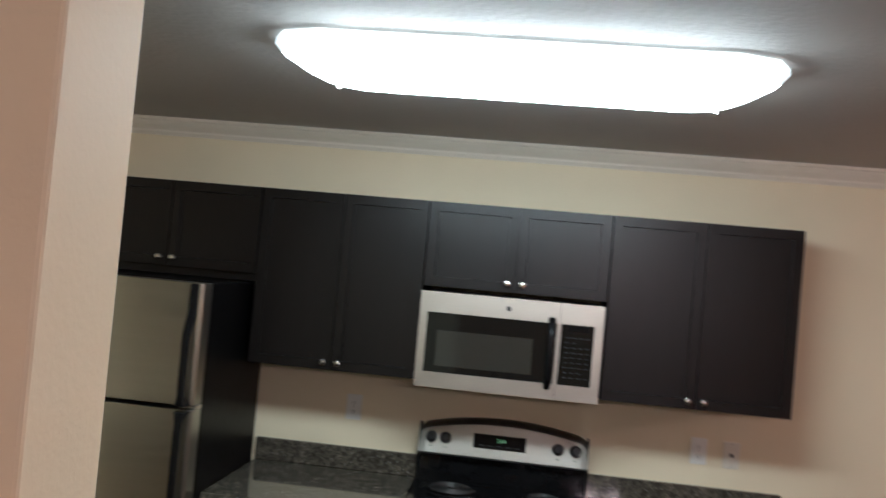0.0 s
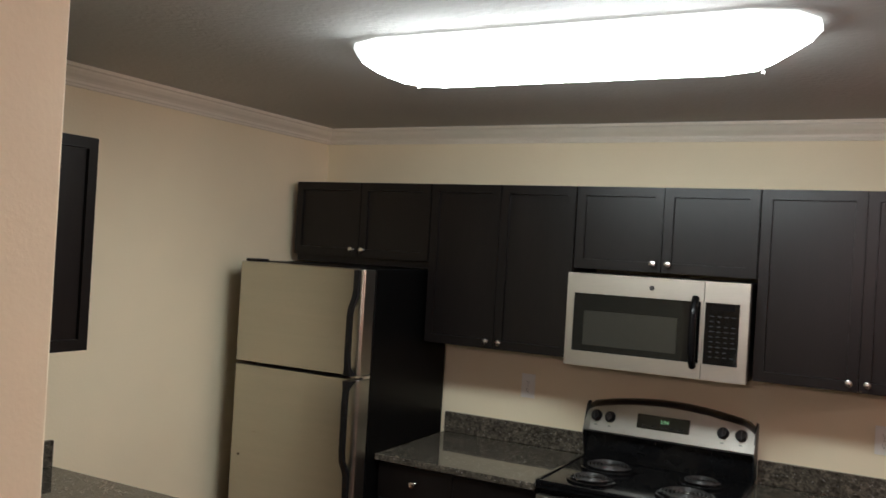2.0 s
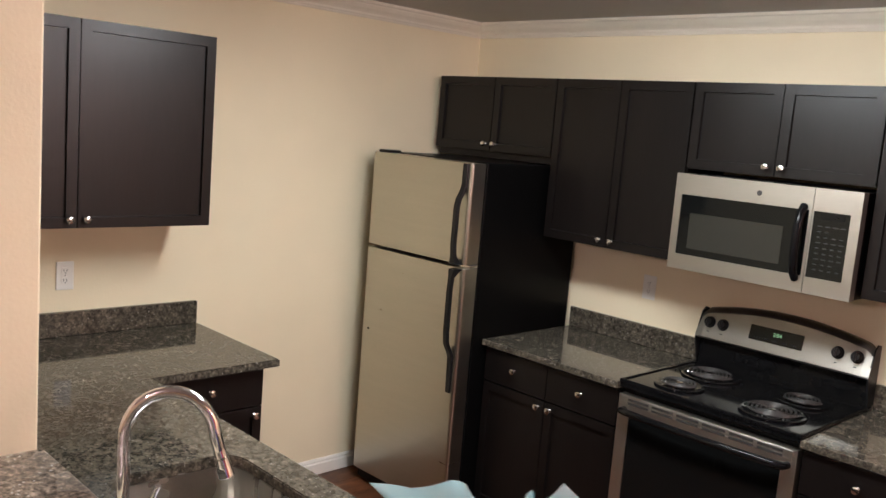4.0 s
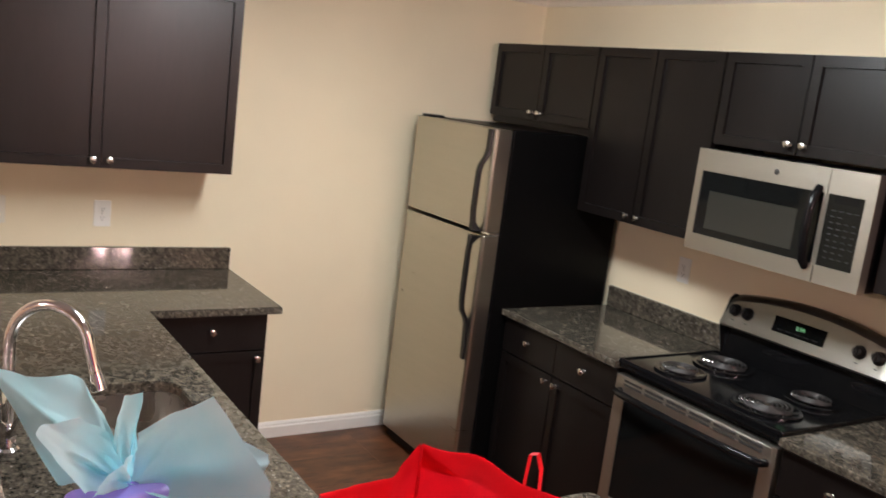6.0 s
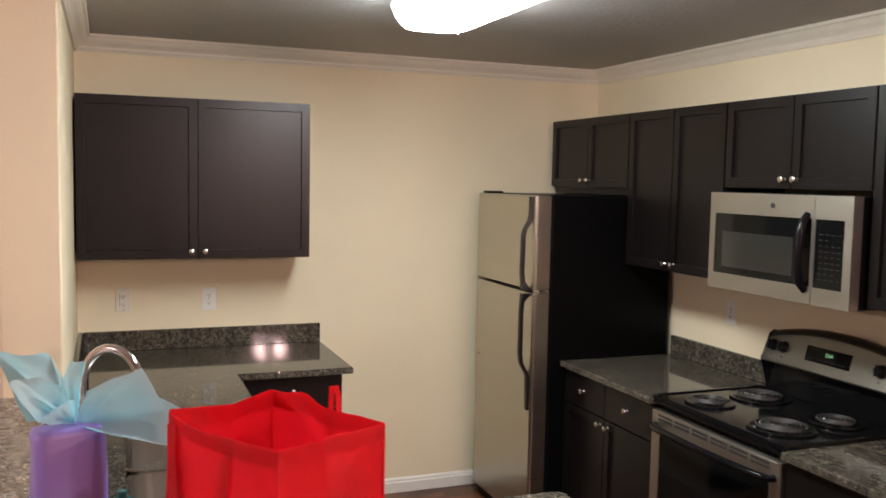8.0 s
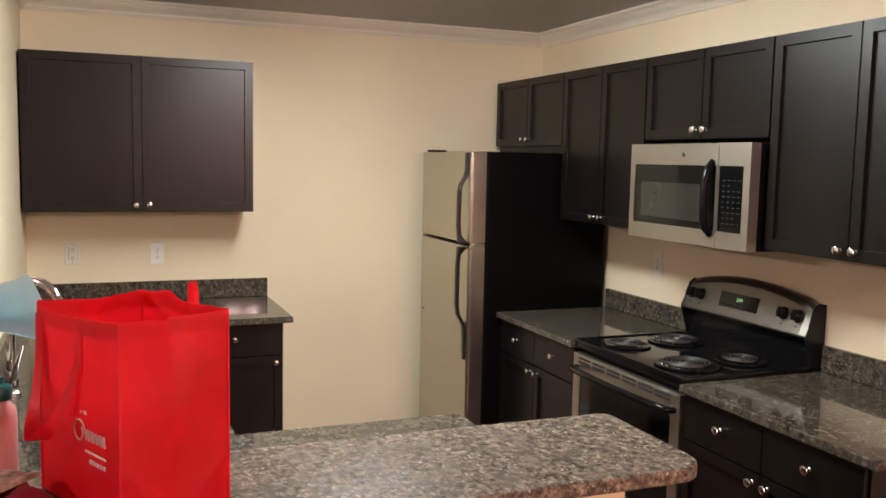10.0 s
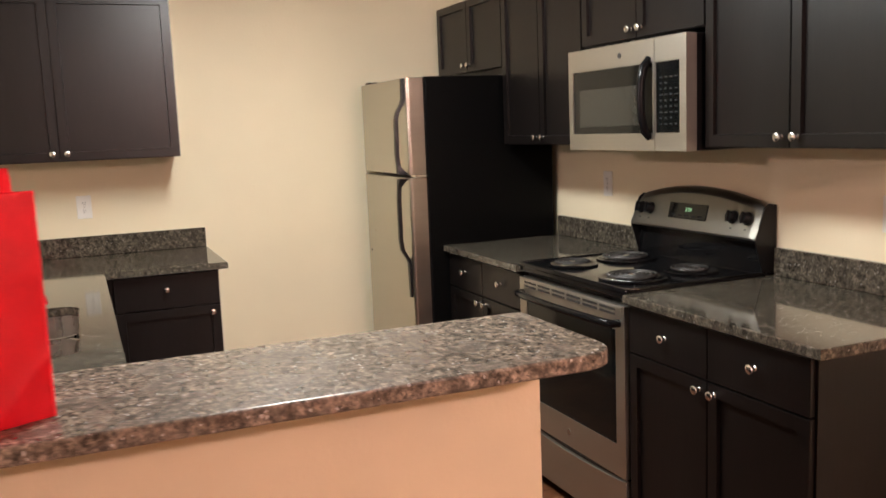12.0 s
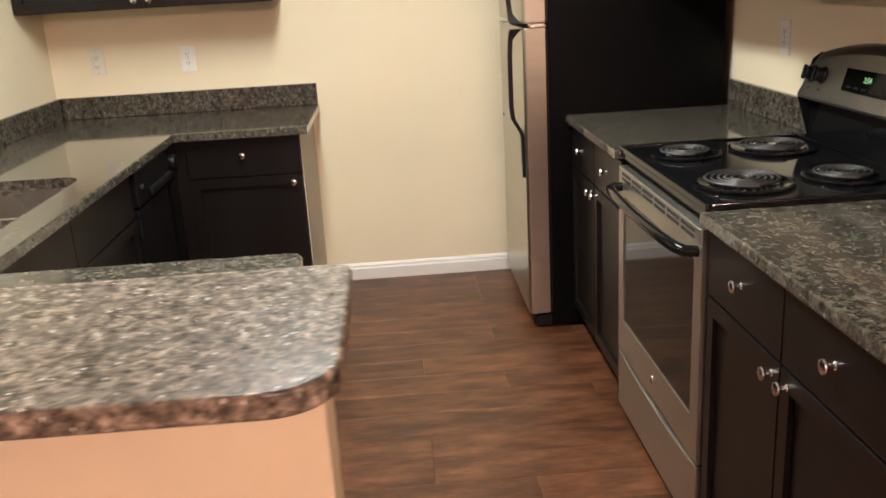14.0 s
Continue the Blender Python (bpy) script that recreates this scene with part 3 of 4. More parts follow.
hx = FW - 0.034
part("handle", moved(handle_bm([(0.0, FZ - 0.004, 0.017, 0.012), (0.0, FZ - 0.10, 0.017, 0.014), (0.006, FZ - 0.125, 0.016, 0.016), (0.030, FZ - 0.165, 0.014, 0.017), (0.038, FZ - 0.20, 0.014, 0.017), (0.040, 1.36, 0.014, 0.017), (0.034, 1.31, 0.014, 0.018), (0.016, 1.285, 0.020, 0.034), (0.0, 1.271, 0.026, 0.045)]), Matrix.Translation((hx, 0, 0))), BLACKP, fd, "black moulded handle", 50)
part("handle", moved(handle_bm([(0.0, 1.249, 0.026, 0.045), (0.016, 1.235, 0.020, 0.034), (0.036, 1.21, 0.014, 0.017), (0.040, 1.15, 0.014, 0.017), (0.040, 0.95, 0.014, 0.017), (0.034, 0.90, 0.014, 0.017), (0.006, 0.85, 0.016, 0.016), (0.0, 0.83, 0.017, 0.014), (0.0, 0.66, 0.015, 0.010)]), Matrix.Translation((hx, 0, 0))), BLACKP, md, "black moulded handle", 50)
part("hinge_cover", bx(0.015, 0.075, 0.02, 0.12, FZ, FZ + 0.014, 0.005, 2), BLACKP, fr)
part("middle_hinge", bx(FW - 0.06, FW + 0.004, 0.03, 0.086, 1.2535, 1.2665), NICKEL, fr)
part("door_stud", moved(lathe([(0, 0), (0.006, 0), (0.006, 0.003), (0, 0.004)], 12), pose(0.055, 0.0, 0.83, 90, 0, 0)), BLACKP, md)

# ---- microwave ----
MX, MW = -0.474, 0.762
mw = thing("microwave", (MX, 3.628, 1.376), "stainless over-the-range microwave under the cabinet", "microwave")
MH = 0.400
part("housing", bx(0.004, MW - 0.004, 0.045, BACK - 3.628 - 0.002, 0.0, MH, 0.003), BLACKP, mw, "black housing")
cut = 0.585


def framed(x0, x1, z0, z1, wx0, wx1, wz0, wz1, depth, y0, y1):
    """A rectangular frame of bars round an opening, in one mesh."""
    bm = join(bx(x0, x1, y0, y1, z0, wz0), bx(x0, x1, y0, y1, wz1, z1), bx(x0, wx0, y0, y1, wz0, wz1), bx(wx1, x1, y0, y1, wz0, wz1))
    bmesh.ops.remove_doubles(bm, verts=bm.verts, dist=1e-5)
    return bm


mdoor = part("door", framed(0, cut - 0.0015, 0.0, MH, 0.032, cut - 0.012, 0.064, MH - 0.086, 0, 0.0, 0.044), STEEL, mw, "stainless door frame")
part("door_glass", bx(0.032, cut - 0.012, 0.005, 0.03, 0.064, MH - 0.086), BLACKG, mdoor, "black glass")
part("window", bx(0.078, cut - 0.105, 0.0035, 0.006, 0.092, MH - 0.160, 0.0008), WINDOWG, mdoor, "grey screened window")
part("handle", tube([(cut - 0.034, 0.004, 0.050), (cut - 0.034, -0.022, 0.075), (cut - 0.034, -0.034, 0.13), (cut - 0.034, -0.037, 0.19), (cut - 0.034, -0.034, 0.25), (cut - 0.034, -0.022, 0.30), (cut - 0.034, 0.004, 0.328)], [0.016, 0.016, 0.0155, 0.015, 0.0155, 0.016, 0.016], 14), BLACKH, mdoor, "black arched handle", 50)
part("badge", moved(lathe([(0, 0), (0.0105, 0), (0.0105, 0.002), (0.009, 0.003), (0, 0.003)], 20), pose(0.37, 0.0, MH - 0.044, 90, 0, 0)), COIL, mdoor, "small round dark badge")
mp = part("control_side", framed(cut + 0.0015, MW, 0.0, MH, cut + 0.006, MW - 0.036, 0.064, MH - 0.086, 0, 0.0, 0.044), STEEL, mw, "stainless control frame")
pad = part("keypad", bx(cut + 0.006, MW - 0.036, 0.003, 0.03, 0.064, MH - 0.086), BLACKG, mp, "black keypad")
part("display", bx(cut + 0.03, MW - 0.055, 0.0022, 0.0035, 0.285, 0.312), BLACKE, pad)
for r in range(9):
    for c in range(4):
        if r == 1 and c > 1 or r == 7 and c == 3:
            continue
        x, z = cut + 0.026 + c * 0.0285, 0.258 - r * 0.0205
        part("key", bx(x, x + (0.013 if r % 3 else 0.017), 0.0022, 0.0034, z, z + 0.0032), INK, pad)
for i in range(9):
    part("vent_slot", bx(0.05 + i * 0.055, 0.09 + i * 0.055, 0.002, 0.03, MH, MH + 0.004), BLACKP, mw)

# ---- stove ----
SX, SW = -0.468, 0.762
st = thing("stove", (SX, 3.366, 0), "stainless electric coil stove with black cooktop", "stove")
SD = BACK - 3.366 - 0.006
part("body", bx(0.002, SW - 0.002, 0.04, SD, 0.03, 0.885, 0.003), BLACKT, st, "black sides")
for x in (0.05, SW - 0.05):
    for y in (0.09, SD - 0.06):
        part("foot", moved(lathe([(0, 0), (0.02, 0), (0.02, 0.006), (0.008, 0.01), (0.008, 0.03), (0, 0.03)], 12), Matrix.Translation((x, y, 0.0005))), BLACKP, st)
top = bx(-0.003, SW + 0.003, 0.005, SD - 0.05, 0.886, 0.918, 0.006, 2)
ctop = part("cooktop", top, BLACKE, st, "glossy black enamel cooktop", 35)
part("cooktop_rim", join(bx(-0.004, SW + 0.004, 0.002, 0.014, 0.905, 0.924, 0.004, 2), bx(-0.004, 0.010, 0.0145, SD - 0.05, 0.905, 0.924, 0.004, 2), bx(SW - 0.010, SW + 0.004, 0.0145, SD - 0.05, 0.905, 0.924, 0.004, 2)), BLACKE, ctop, "", 35)


def burner(x, y, r, turns):
    """Drip pan with a spiral coil on three spokes."""
    pan = part("drip_pan", moved(lathe([(r + 0.026, 0.001), (r + 0.026, 0.006), (r + 0.018, 0.008), (r + 0.010, 0.006), (r * 0.75, -0.004), (0.02, -0.006), (0, -0.006)], 40), Matrix.Translation((x, y, 0.9195))), BLACKE, ctop, "glossy black drip pan", 60)
    pts = []
    steps = int(turns * 26)
    for i in range(steps + 1):
        a = 2 * math.pi * i / 26
        q = 0.018 + (r - 0.018) * i / steps
        pts.append((x + q * math.cos(a), y + q * math.sin(a), 0.9345))
    coil = part("coil", tube(pts, 0.0040, 8), COIL, ctop, "dark spiral heating coil", 60)
    for k in range(3):
        a = radians(90 + 120 * k)
        part("coil_support", tube([(x, y, 0.928), (x + r * math.cos(a), y + r * math.sin(a), 0.928)], 0.0022, 6), NICKEL, coil)
    part("coil_centre", moved(lathe([(0, 0.0), (0.014, 0.0), (0.014, 0.004), (0, 0.005)], 16), Matrix.Translation((x, y, 0.931))), NICKEL, coil)


burner(0.185, 0.150, 0.075, 4)
burner(0.180, 0.410, 0.098, 5)
burner(0.575, 0.165, 0.098, 5)
burner(0.580, 0.420, 0.075, 4)

# back guard: black riser and tilted steel console with an arched top
guard = part("back_guard", bx(0.002, SW - 0.002, SD - 0.055, SD, 0.905, 1.06, 0.006, 2), BLACKE, st, "black back guard")
part("ledge", moved(prism([(0.0, 0.0), (SW - 0.004, 0.0), (SW - 0.004, 0.05), (0.0, 0.05)], 0, 0.006, 0.002), Matrix.Translation((0.002, SD - 0.10, 0.9185))), BLACKE, guard)


def console():
    """The arched, backward-leaning control console."""
    bm = bmesh.new()
    cols = []
    k = 24
    for i in range(k + 1):
        u = i / k
        x = 0.0 + SW * u
        e = min(u, 1 - u)
        zt = 1.168 + 0.050 * (1 - (2 * u - 1) ** 2) - 0.02 * max(0, 1 - e / 0.02) ** 2
        zb = 1.040
        yb, yt = SD - 0.095, SD - 0.040
        cols.append([bm.verts.new((x, yb, zb)), bm.verts.new((x, yb - 0.004, zb + 0.008)), bm.verts.new((x, yt - 0.022, zt - 0.028)), bm.verts.new((x, yt - 0.006, zt - 0.006)), bm.verts.new((x, yt + 0.012, zt)), bm.verts.new((x, SD, zt - 0.012)), bm.verts.new((x, SD, zb))])
    for a, b in zip(cols, cols[1:]):
        for j in range(7):
            bm.faces.new((a[j], a[(j + 1) % 7], b[(j + 1) % 7], b[j]))
    bm.faces.new(cols[0])
    bm.faces.new(cols[-1])
    bmesh.ops.recalc_face_normals(bm, faces=bm.faces)
    return bm


con = part("console", console(), STEELC, st, "brushed steel control console", 40)
for x in (-0.001, SW - 0.005):
    part("end_cap", moved(prism([(SD - 0.097, 1.038), (SD - 0.055, 1.155), (SD - 0.03, 1.172), (SD + 0.0015, 1.165), (SD + 0.0015, 0.92), (SD - 0.06, 0.92)], 0, 0.006, 0.001), pose(x, 0, 0, 90, 0, 90)), BLACKP, con, "black end cap")
face = lambda x, z, out=0.0: pose(x, SD - 0.099 + (z - 1.048) * 0.265 - out, z, 90 - 14.9, 0, 0)
disp = part("display_panel", moved(bx(-0.118, 0.118, -0.032, 0.032, -0.002, 0.003, 0.002), face(SW / 2 - 0.015, 1.118)), BLACKG, con, "black display panel")
for i in range(5):
    for j in (-0.018,):
        part("button", moved(bx(-0.012, 0.012, -0.003, 0.003, 0.003, 0.0042), face(SW / 2 - 0.015 - 0.08 + i * 0.04, 1.118 + j)), BLACKP, disp)


def text(body, size, m, mat, parent, name):
    cu = bpy.data.curves.new(name, "FONT")
    cu.body, cu.size, cu.align_x, cu.align_y, cu.extrude = body, size, "CENTER", "CENTER", 0.0004
    tmp = bpy.data.objects.new(name, cu)
    scene.collection.objects.link(tmp)
    me = bpy.data.meshes.new_from_object(tmp.evaluated_get(bpy.context.evaluated_depsgraph_get()))
    bpy.data.objects.remove(tmp)
    me.materials.clear()
    me.materials.append(mat)
    ob = new(name, me)
    ob.parent = parent
    ob.matrix_basis = m
    return ob


tagged(text("2:54", 0.022, face(SW / 2 - 0.008, 1.124) @ Matrix.Translation((0, 0, 0.0038)), DIGIT, disp, "clock_digits"), "glowing green clock digits")
for x in (0.058, 0.122, SW - 0.135, SW - 0.058):
    kn = part("control_knob", moved(lathe([(0, 0), (0.026, 0), (0.025, 0.004), (0.021, 0.007), (0.019, 0.022), (0.016, 0.025), (0, 0.025)], 24), face(x, 1.116)), BLACKP, con, "black control knob", 40)
    part("grip", moved(bx(-0.0045, 0.0045, -0.021, 0.021, 0.022, 0.033, 0.002), face(x, 1.116)), BLACKP, kn)
    part("mark", moved(bx(-0.006, 0.006, -0.002, 0.002, 0.0, 0.0012), face(x, 1.075)), INK, con)

# oven door, handle, drawer
od = part("oven_door", framed(0.004, SW - 0.004, 0.246, 0.862, 0.058, SW - 0.058, 0.360, 0.775, 0, 0.0, 0.04), STEEL, st, "stainless oven door frame")
part("oven_window", bx(0.058, SW - 0.058, 0.004, 0.03, 0.360, 0.775), BLACKG, od, "dark oven glass")
part("vent_strip", bx(0.02, SW - 0.02, -0.002, 0.001, 0.822, 0.858, 0.001), STEEL, od)
for i in range(6):
    for z in (0.826, 0.842):
        part("vent_slot", bx(0.050 + i * 0.112, 0.146 + i * 0.112, -0.0032, -0.0015, z, z + 0.009), SLOT, od)
part("badge", moved(lathe([(0, 0), (0.014, 0), (0.014, 0.002), (0.012, 0.003), (0, 0.003)], 20), pose(SW / 2, 0.0, 0.303, 90, 0, 0)), NICKEL, od, "small round badge")
part("handle", tube([(0.035, 0.004, 0.800), (0.04, -0.03, 0.802), (0.075, -0.046, 0.805), (0.2, -0.056, 0.806), (SW / 2, -0.060, 0.806), (SW - 0.2, -0.056, 0.806), (SW - 0.075, -0.046, 0.805), (SW - 0.04, -0.03, 0.802), (SW - 0.035, 0.004, 0.800)], [0.014, 0.015, 0.015, 0.0145, 0.014, 0.0145, 0.015, 0.015, 0.014], 12), BLACKE, od, "glossy black bar handle", 50)


def drawer_front():
    """The storage drawer; its top edge dips in the middle."""
    k = 20
    xs = [0.004 + (SW - 0.008) * i / k for i in range(k + 1)]
    outline = [(xs[0], 0.045), (xs[-1], 0.045)] + [(x, 0.238 - 0.018 * (1 - (2 * (x / SW) - 1) ** 2)) for x in xs[::-1]]
    return moved(prism(outline, -0.036, 0.0, 0.003, 2), pose(0, 0, 0, 90, 0, 0))


part("drawer", drawer_front(), STEEL, st, "stainless storage drawer", 35)
part("drawer_shadow_gap", bx(0.006, SW - 0.006, 0.015, 0.039, 0.21, 0.246), SLOT, st)


# ---- wall plates ----
def outlet(m, kind, label):
    shell = PLATE if kind == "outlet" else IVORY
    name, category = {"outlet": ("wall_outlet", "outlet"), "block": ("wall_outlet", "outlet"), "jack": ("wall_jack", "wall jack")}[kind]
    o = thing(name, m, label, category, "wall plates")
    part("plate", bx(-0.036, 0.036, -0.006, -0.0005, -0.059, 0.059, 0.003, 2), shell, o)
    if kind == "outlet":
        for z in (-0.02, 0.02):
            s = part("socket", moved(prism(round_rect(-0.016, 0.016, -0.014, 0.014, 0.008, 4), 0, 0.003), pose(0, -0.0055, z, 90, 0, 0)), PLATE, o)
            for x in (-0.006, 0.006):
                part("slot", bx(x - 0.001, x + 0.001, -0.0092, -0.0083, z - 0.002, z + 0.007), SLOT, s)
            part("ground_hole", bx(-0.002, 0.002, -0.0092, -0.0083, z - 0.010, z - 0.006), SLOT, s)
    elif kind == "block":
        t = part("insert", bx(-0.0165, 0.0165, -0.0090, -0.0055, -0.033, 0.033, 0.0015), shell, o)
        part("seam", bx(-0.0178, -0.0166, -0.0064, -0.0055, -0.033, 0.033), SLOT, t)
        for z in (-0.021, 0.021):
            for x, h in ((-0.006, 0.004), (0.006, 0.005)):
                part("slot", bx(x - 0.0012, x + 0.0012, -0.0096, -0.0088, z - h, z + h), SLOT, t)
            part("ground_hole", bx(-0.0022, 0.0022, -0.0096, -0.0088, z - 0.013, z - 0.009), SLOT, t)
        for z in (-0.004, 0.004):
            part("button", bx(-0.007, 0.007, -0.0105, -0.0088, z - 0.003, z + 0.003, 0.0008), shell, t)
    else:
        part("socket", bx(-0.008, 0.008, -0.0075, -0.0055, -0.008, 0.008, 0.001), SLOT, o, "dark square jack")
    for z in (-0.05, 0.05) if kind != "outlet" else (0.0,):
        part("screw", moved(lathe([(0, 0), (0.003, 0), (0.0025, 0.0012), (0, 0.0015)], 10), pose(0, -0.0058, z, 90, 0, 0)), NICKEL, o)
    return o


outlet(Matrix.Translation((-0.795, BACK, 1.195)), "outlet", "ivory duplex wall outlet above the granite backsplash")
outlet(Matrix.Translation((0.782, BACK, 1.165)), "outlet", "ivory duplex wall outlet beside a jack plate")
outlet(Matrix.Translation((0.925, BACK, 1.160)), "jack", "cream jack plate with a dark square socket")
outlet(pose(LEFT, 1.300, 1.168, 0, 0, 90), "block", "ivory safety outlet with a raised rectangular insert")
outlet(pose(LEFT, 1.722, 1.160, 0, 0, 90), "outlet", "ivory duplex wall outlet above the granite backsplash")

# ---- ceiling fixture ----
lx, ly = -0.085, 2.395
fx = thing("ceiling_light", (lx, ly, TOP), "long white fluorescent ceiling light with acrylic diffuser, lit", "ceiling light")


def cloud():
    """A puffed diffuser: wide at the rim, tapered to a smaller flat bottom, chamfered at the ends."""
    bm = bmesh.new()
    rows = []
    for z, hl, hw, ch in ((-0.0025, 0.698, 0.153, 0.125), (-0.020, 0.700, 0.156, 0.125), (-0.046, 0.676, 0.150, 0.12), (-0.082, 0.612, 0.138, 0.10), (-0.103, 0.560, 0.122, 0.075), (-0.112, 0.50, 0.096, 0.05)):
        o = [(-hl, -hw + ch), (-hl + 0.35 * ch, -hw + 0.35 * ch), (-hl + ch * 1.2, -hw), (hl - ch * 1.2, -hw), (hl - 0.35 * ch, -hw + 0.35 * ch), (hl, -hw + ch), (hl, hw - ch), (hl - 0.35 * ch, hw - 0.35 * ch), (hl - ch * 1.2, hw), (-hl + ch * 1.2, hw), (-hl + 0.35 * ch, hw - 0.35 * ch), (-hl, hw - ch)]
        rows.append([bm.verts.new((x, y, z)) for x, y in o])
    for a, b in zip(rows, rows[1:]):
        for i in range(len(a)):
            j = (i + 1) % len(a)
            bm.faces.new((a[i], a[j], b[j], b[i]))
    bm.faces.new(rows[-1])
    bm.faces.new(rows[0])
    bmesh.ops.recalc_face_normals(bm, faces=bm.faces)
    return bm


dif = part("diffuser", cloud(), TUBES, fx, "glowing white acrylic diffuser", 50)
dif.data.materials.append(TUBE)
dif.data.materials.append(RIM)
for p in dif.data.polygons:
    p.material_index = 2 if p.center.z > -0.048 else 1 if p.normal.z < -0.75 else 0
part("base_pan", bx(-0.60, 0.60, -0.12, 0.12, -0.0023, -0.0003), TRIM, fx)
for x in (-0.545, 0.545):
    part("clip", bx(x - 0.005, x + 0.005, 0.116, 0.127, -0.107, -0.098, 0.002), NICKEL, fx)


# warm two-bulb fixtures of the rooms round the kitchen
def bulb_fixture(x, y, turn, mat, label):
    f = thing("ceiling_lamp", pose(x, y, TOP, 0, 0, turn), label, "ceiling lamp", "warm two-bulb lamps")
    part("canopy", lathe([(0, -0.03), (0.05, -0.028), (0.065, -0.012), (0.068, -0.0005), (0, -0.0005)], 24), NICKEL, f, "", 40)
    part("stem", tube([(0, 0, -0.02), (0, 0, -0.20)], 0.008, 10), NICKEL, f)
    part("arm", tube([(-0.125, 0, -0.20), (0.125, 0, -0.20)], 0.008, 10), NICKEL, f)
    for s in (-0.125, 0.125):
        part("bulb", moved(lathe([(0, -0.112), (0.028, -0.104), (0.044, -0.078), (0.044, -0.055), (0.028, -0.024), (0.016, 0.0), (0, 0.002)], 20), Matrix.Translation((s, 0, -0.205))), mat, f, "lit warm bulb", 60)


bulb_fixture(4.30, 3.15, 90, BULB, "nickel two-bulb ceiling lamp with warm lit bulbs")
bulb_fixture(0.85, -1.30, 0, HALL, "nickel two-bulb ceiling lamp with warm bulbs in the hall")


# ---- things on the bar ----
def tote():
    """Open non-woven shopping bag: local x along the printed side, y along the gusset."""
    L, W, H = 0.297, 0.203, 0.350
    bagm = Matrix.Translation((1.373, 1.449, BAR + 0.0008)) @ Matrix.Rotation(math.atan2(-0.129, -0.267), 4, "Z")
    t = thing("shopping_bag", bagm, "open bright red non-woven shopping bag with white print", "bag")
    n_u, n_v = 24, 28

    def side(p0, p1, out, dip, bulge, gus, low=0.0, lift=0.0):
        bm = bmesh.new()
        grid = []
        for j in range(n_v + 1):
            v = low + (1 - low) * j / n_v
            row = []
            for i in range(n_u + 1):
                u = i / n_u
                p = Vector(p0).lerp(Vector(p1), u)
                h = H * v + (dip(u) if v > 0.99 else dip(u) * max(0, v - 0.7) / 0.3)
                o = bulge * math.sin(math.pi * u) * math.sin(math.pi * min(1, v * 0.8)) + (0.006 * noise.noise(Vector((u * 3.2, v * 4, p0[0] * 9 + p0[1] * 5))) + 0.0035 * abs(noise.noise(Vector((u * 6 + v * 3, v * 5 - u * 2, p0[0] * 7))))) * min(1, 4 * u, 4 * (1 - u))
                if gus:
                    o += gus * (1 - abs(2 * u - 1)) * max(0, (v - 0.35) / 0.65) ** 1.5
                    o += 0.006 * max(0, 1 - abs(v - abs(2 * u - 1) * 0.28) * 16) * (1 if v < 0.34 else 0)
                o += lift
                row.append(bm.verts.new((p.x + out[0] * o, p.y + out[1] * o, h + lift * 0.5)))
            grid.append(row)
        for a, b in zip(grid, grid[1:]):
            for i in range(n_u):
                bm.faces.new((a[i], a[i + 1], b[i + 1], b[i]))
        bmesh.ops.solidify(bm, geom=bm.faces[:], thickness=0.0015)
        return bm

    # near corner at the origin; the printed side runs along +x at y = 0 and faces +y after the turn
    walls = (("front_panel", (0, 0), (L, 0), (0, 1), lambda u: 0.004 * math.sin(5 * u) - 0.012 * math.sin(math.pi * u), 0.006, 0),
             ("back_panel", (0, -W), (L, -W), (0, -1), lambda u: 0.012 * math.exp(-((u - 0.72) / 0.13) ** 2) - 0.006 * math.sin(3.1 * u), 0.008, 0),
             ("gusset", (0, 0), (0, -W), (-1, 0), lambda u: -0.004 * math.sin(math.pi * u) - 0.005 * math.exp(-((u - 0.42) / 0.08) ** 2), 0.004, -0.020),
             ("gusset", (L, 0), (L, -W), (1, 0), lambda u: -0.004 * math.sin(math.pi * u), 0.004, -0.030))
    for name, p0, p1, out, dip, bulge, gus in walls:
        panel = part(name, side(p0, p1, out, dip, bulge, gus), RED, t, "", 60)
        part("hem", side(p0, p1, out, dip, bulge, gus, 0.915, 0.0022), RED, panel, "", 60)
    part("bottom", bx(0.001, L - 0.001, -W + 0.001, -0.001, 0.0, 0.003), RED, t)
    for x, y in ((0, 0), (L, 0), (0, -W), (L, -W)):
        part("seam", bx(x - 0.0022, x + 0.0022, y - 0.0022, y + 0.0022, 0, H - 0.002, 0.0006), RED, t)
    for y0, out, xa, xb, drop, bow in ((0.006, 1, 0.283, 0.120, 0.205, 0.046), (-W - 0.006, -1, 0.135, 0.03, 0.17, 0.022)):
        bm = bmesh.new()
        pts = []
        for i in range(33):
            u = i / 32
            q = math.sin(math.pi * u)
            pts.append(Vector((xa + (xb - xa) * u, y0 + out * bow * q ** 1.2, H - 0.02 - drop * q ** 0.55)))
        rows = []
        for i, p in enumerate(pts):
            d = (pts[min(i + 1, 32)] - pts[max(i - 1, 0)]).normalized()
            q = 0.7 * math.sin(math.pi * i / 32) ** 2
            w = Vector((1 - q, out * q, 0))
            w = (w - d * w.dot(d)).normalized() * 0.013
            rows.append([bm.verts.new(p - w), bm.verts.new(p + w)])
        for a, b in zip(rows, rows[1:]):
            bm.faces.new((a[0], a[1], b[1], b[0]))
        bmesh.ops.solidify(bm, geom=bm.faces[:], thickness=0.0015)
        part("handle", bm, RED, t, "", 60)
    up = [(0.132, H - 0.06), (0.135, H + 0.015), (0.142, H + 0.033), (0.152, H + 0.030), (0.158, H - 0.06)]
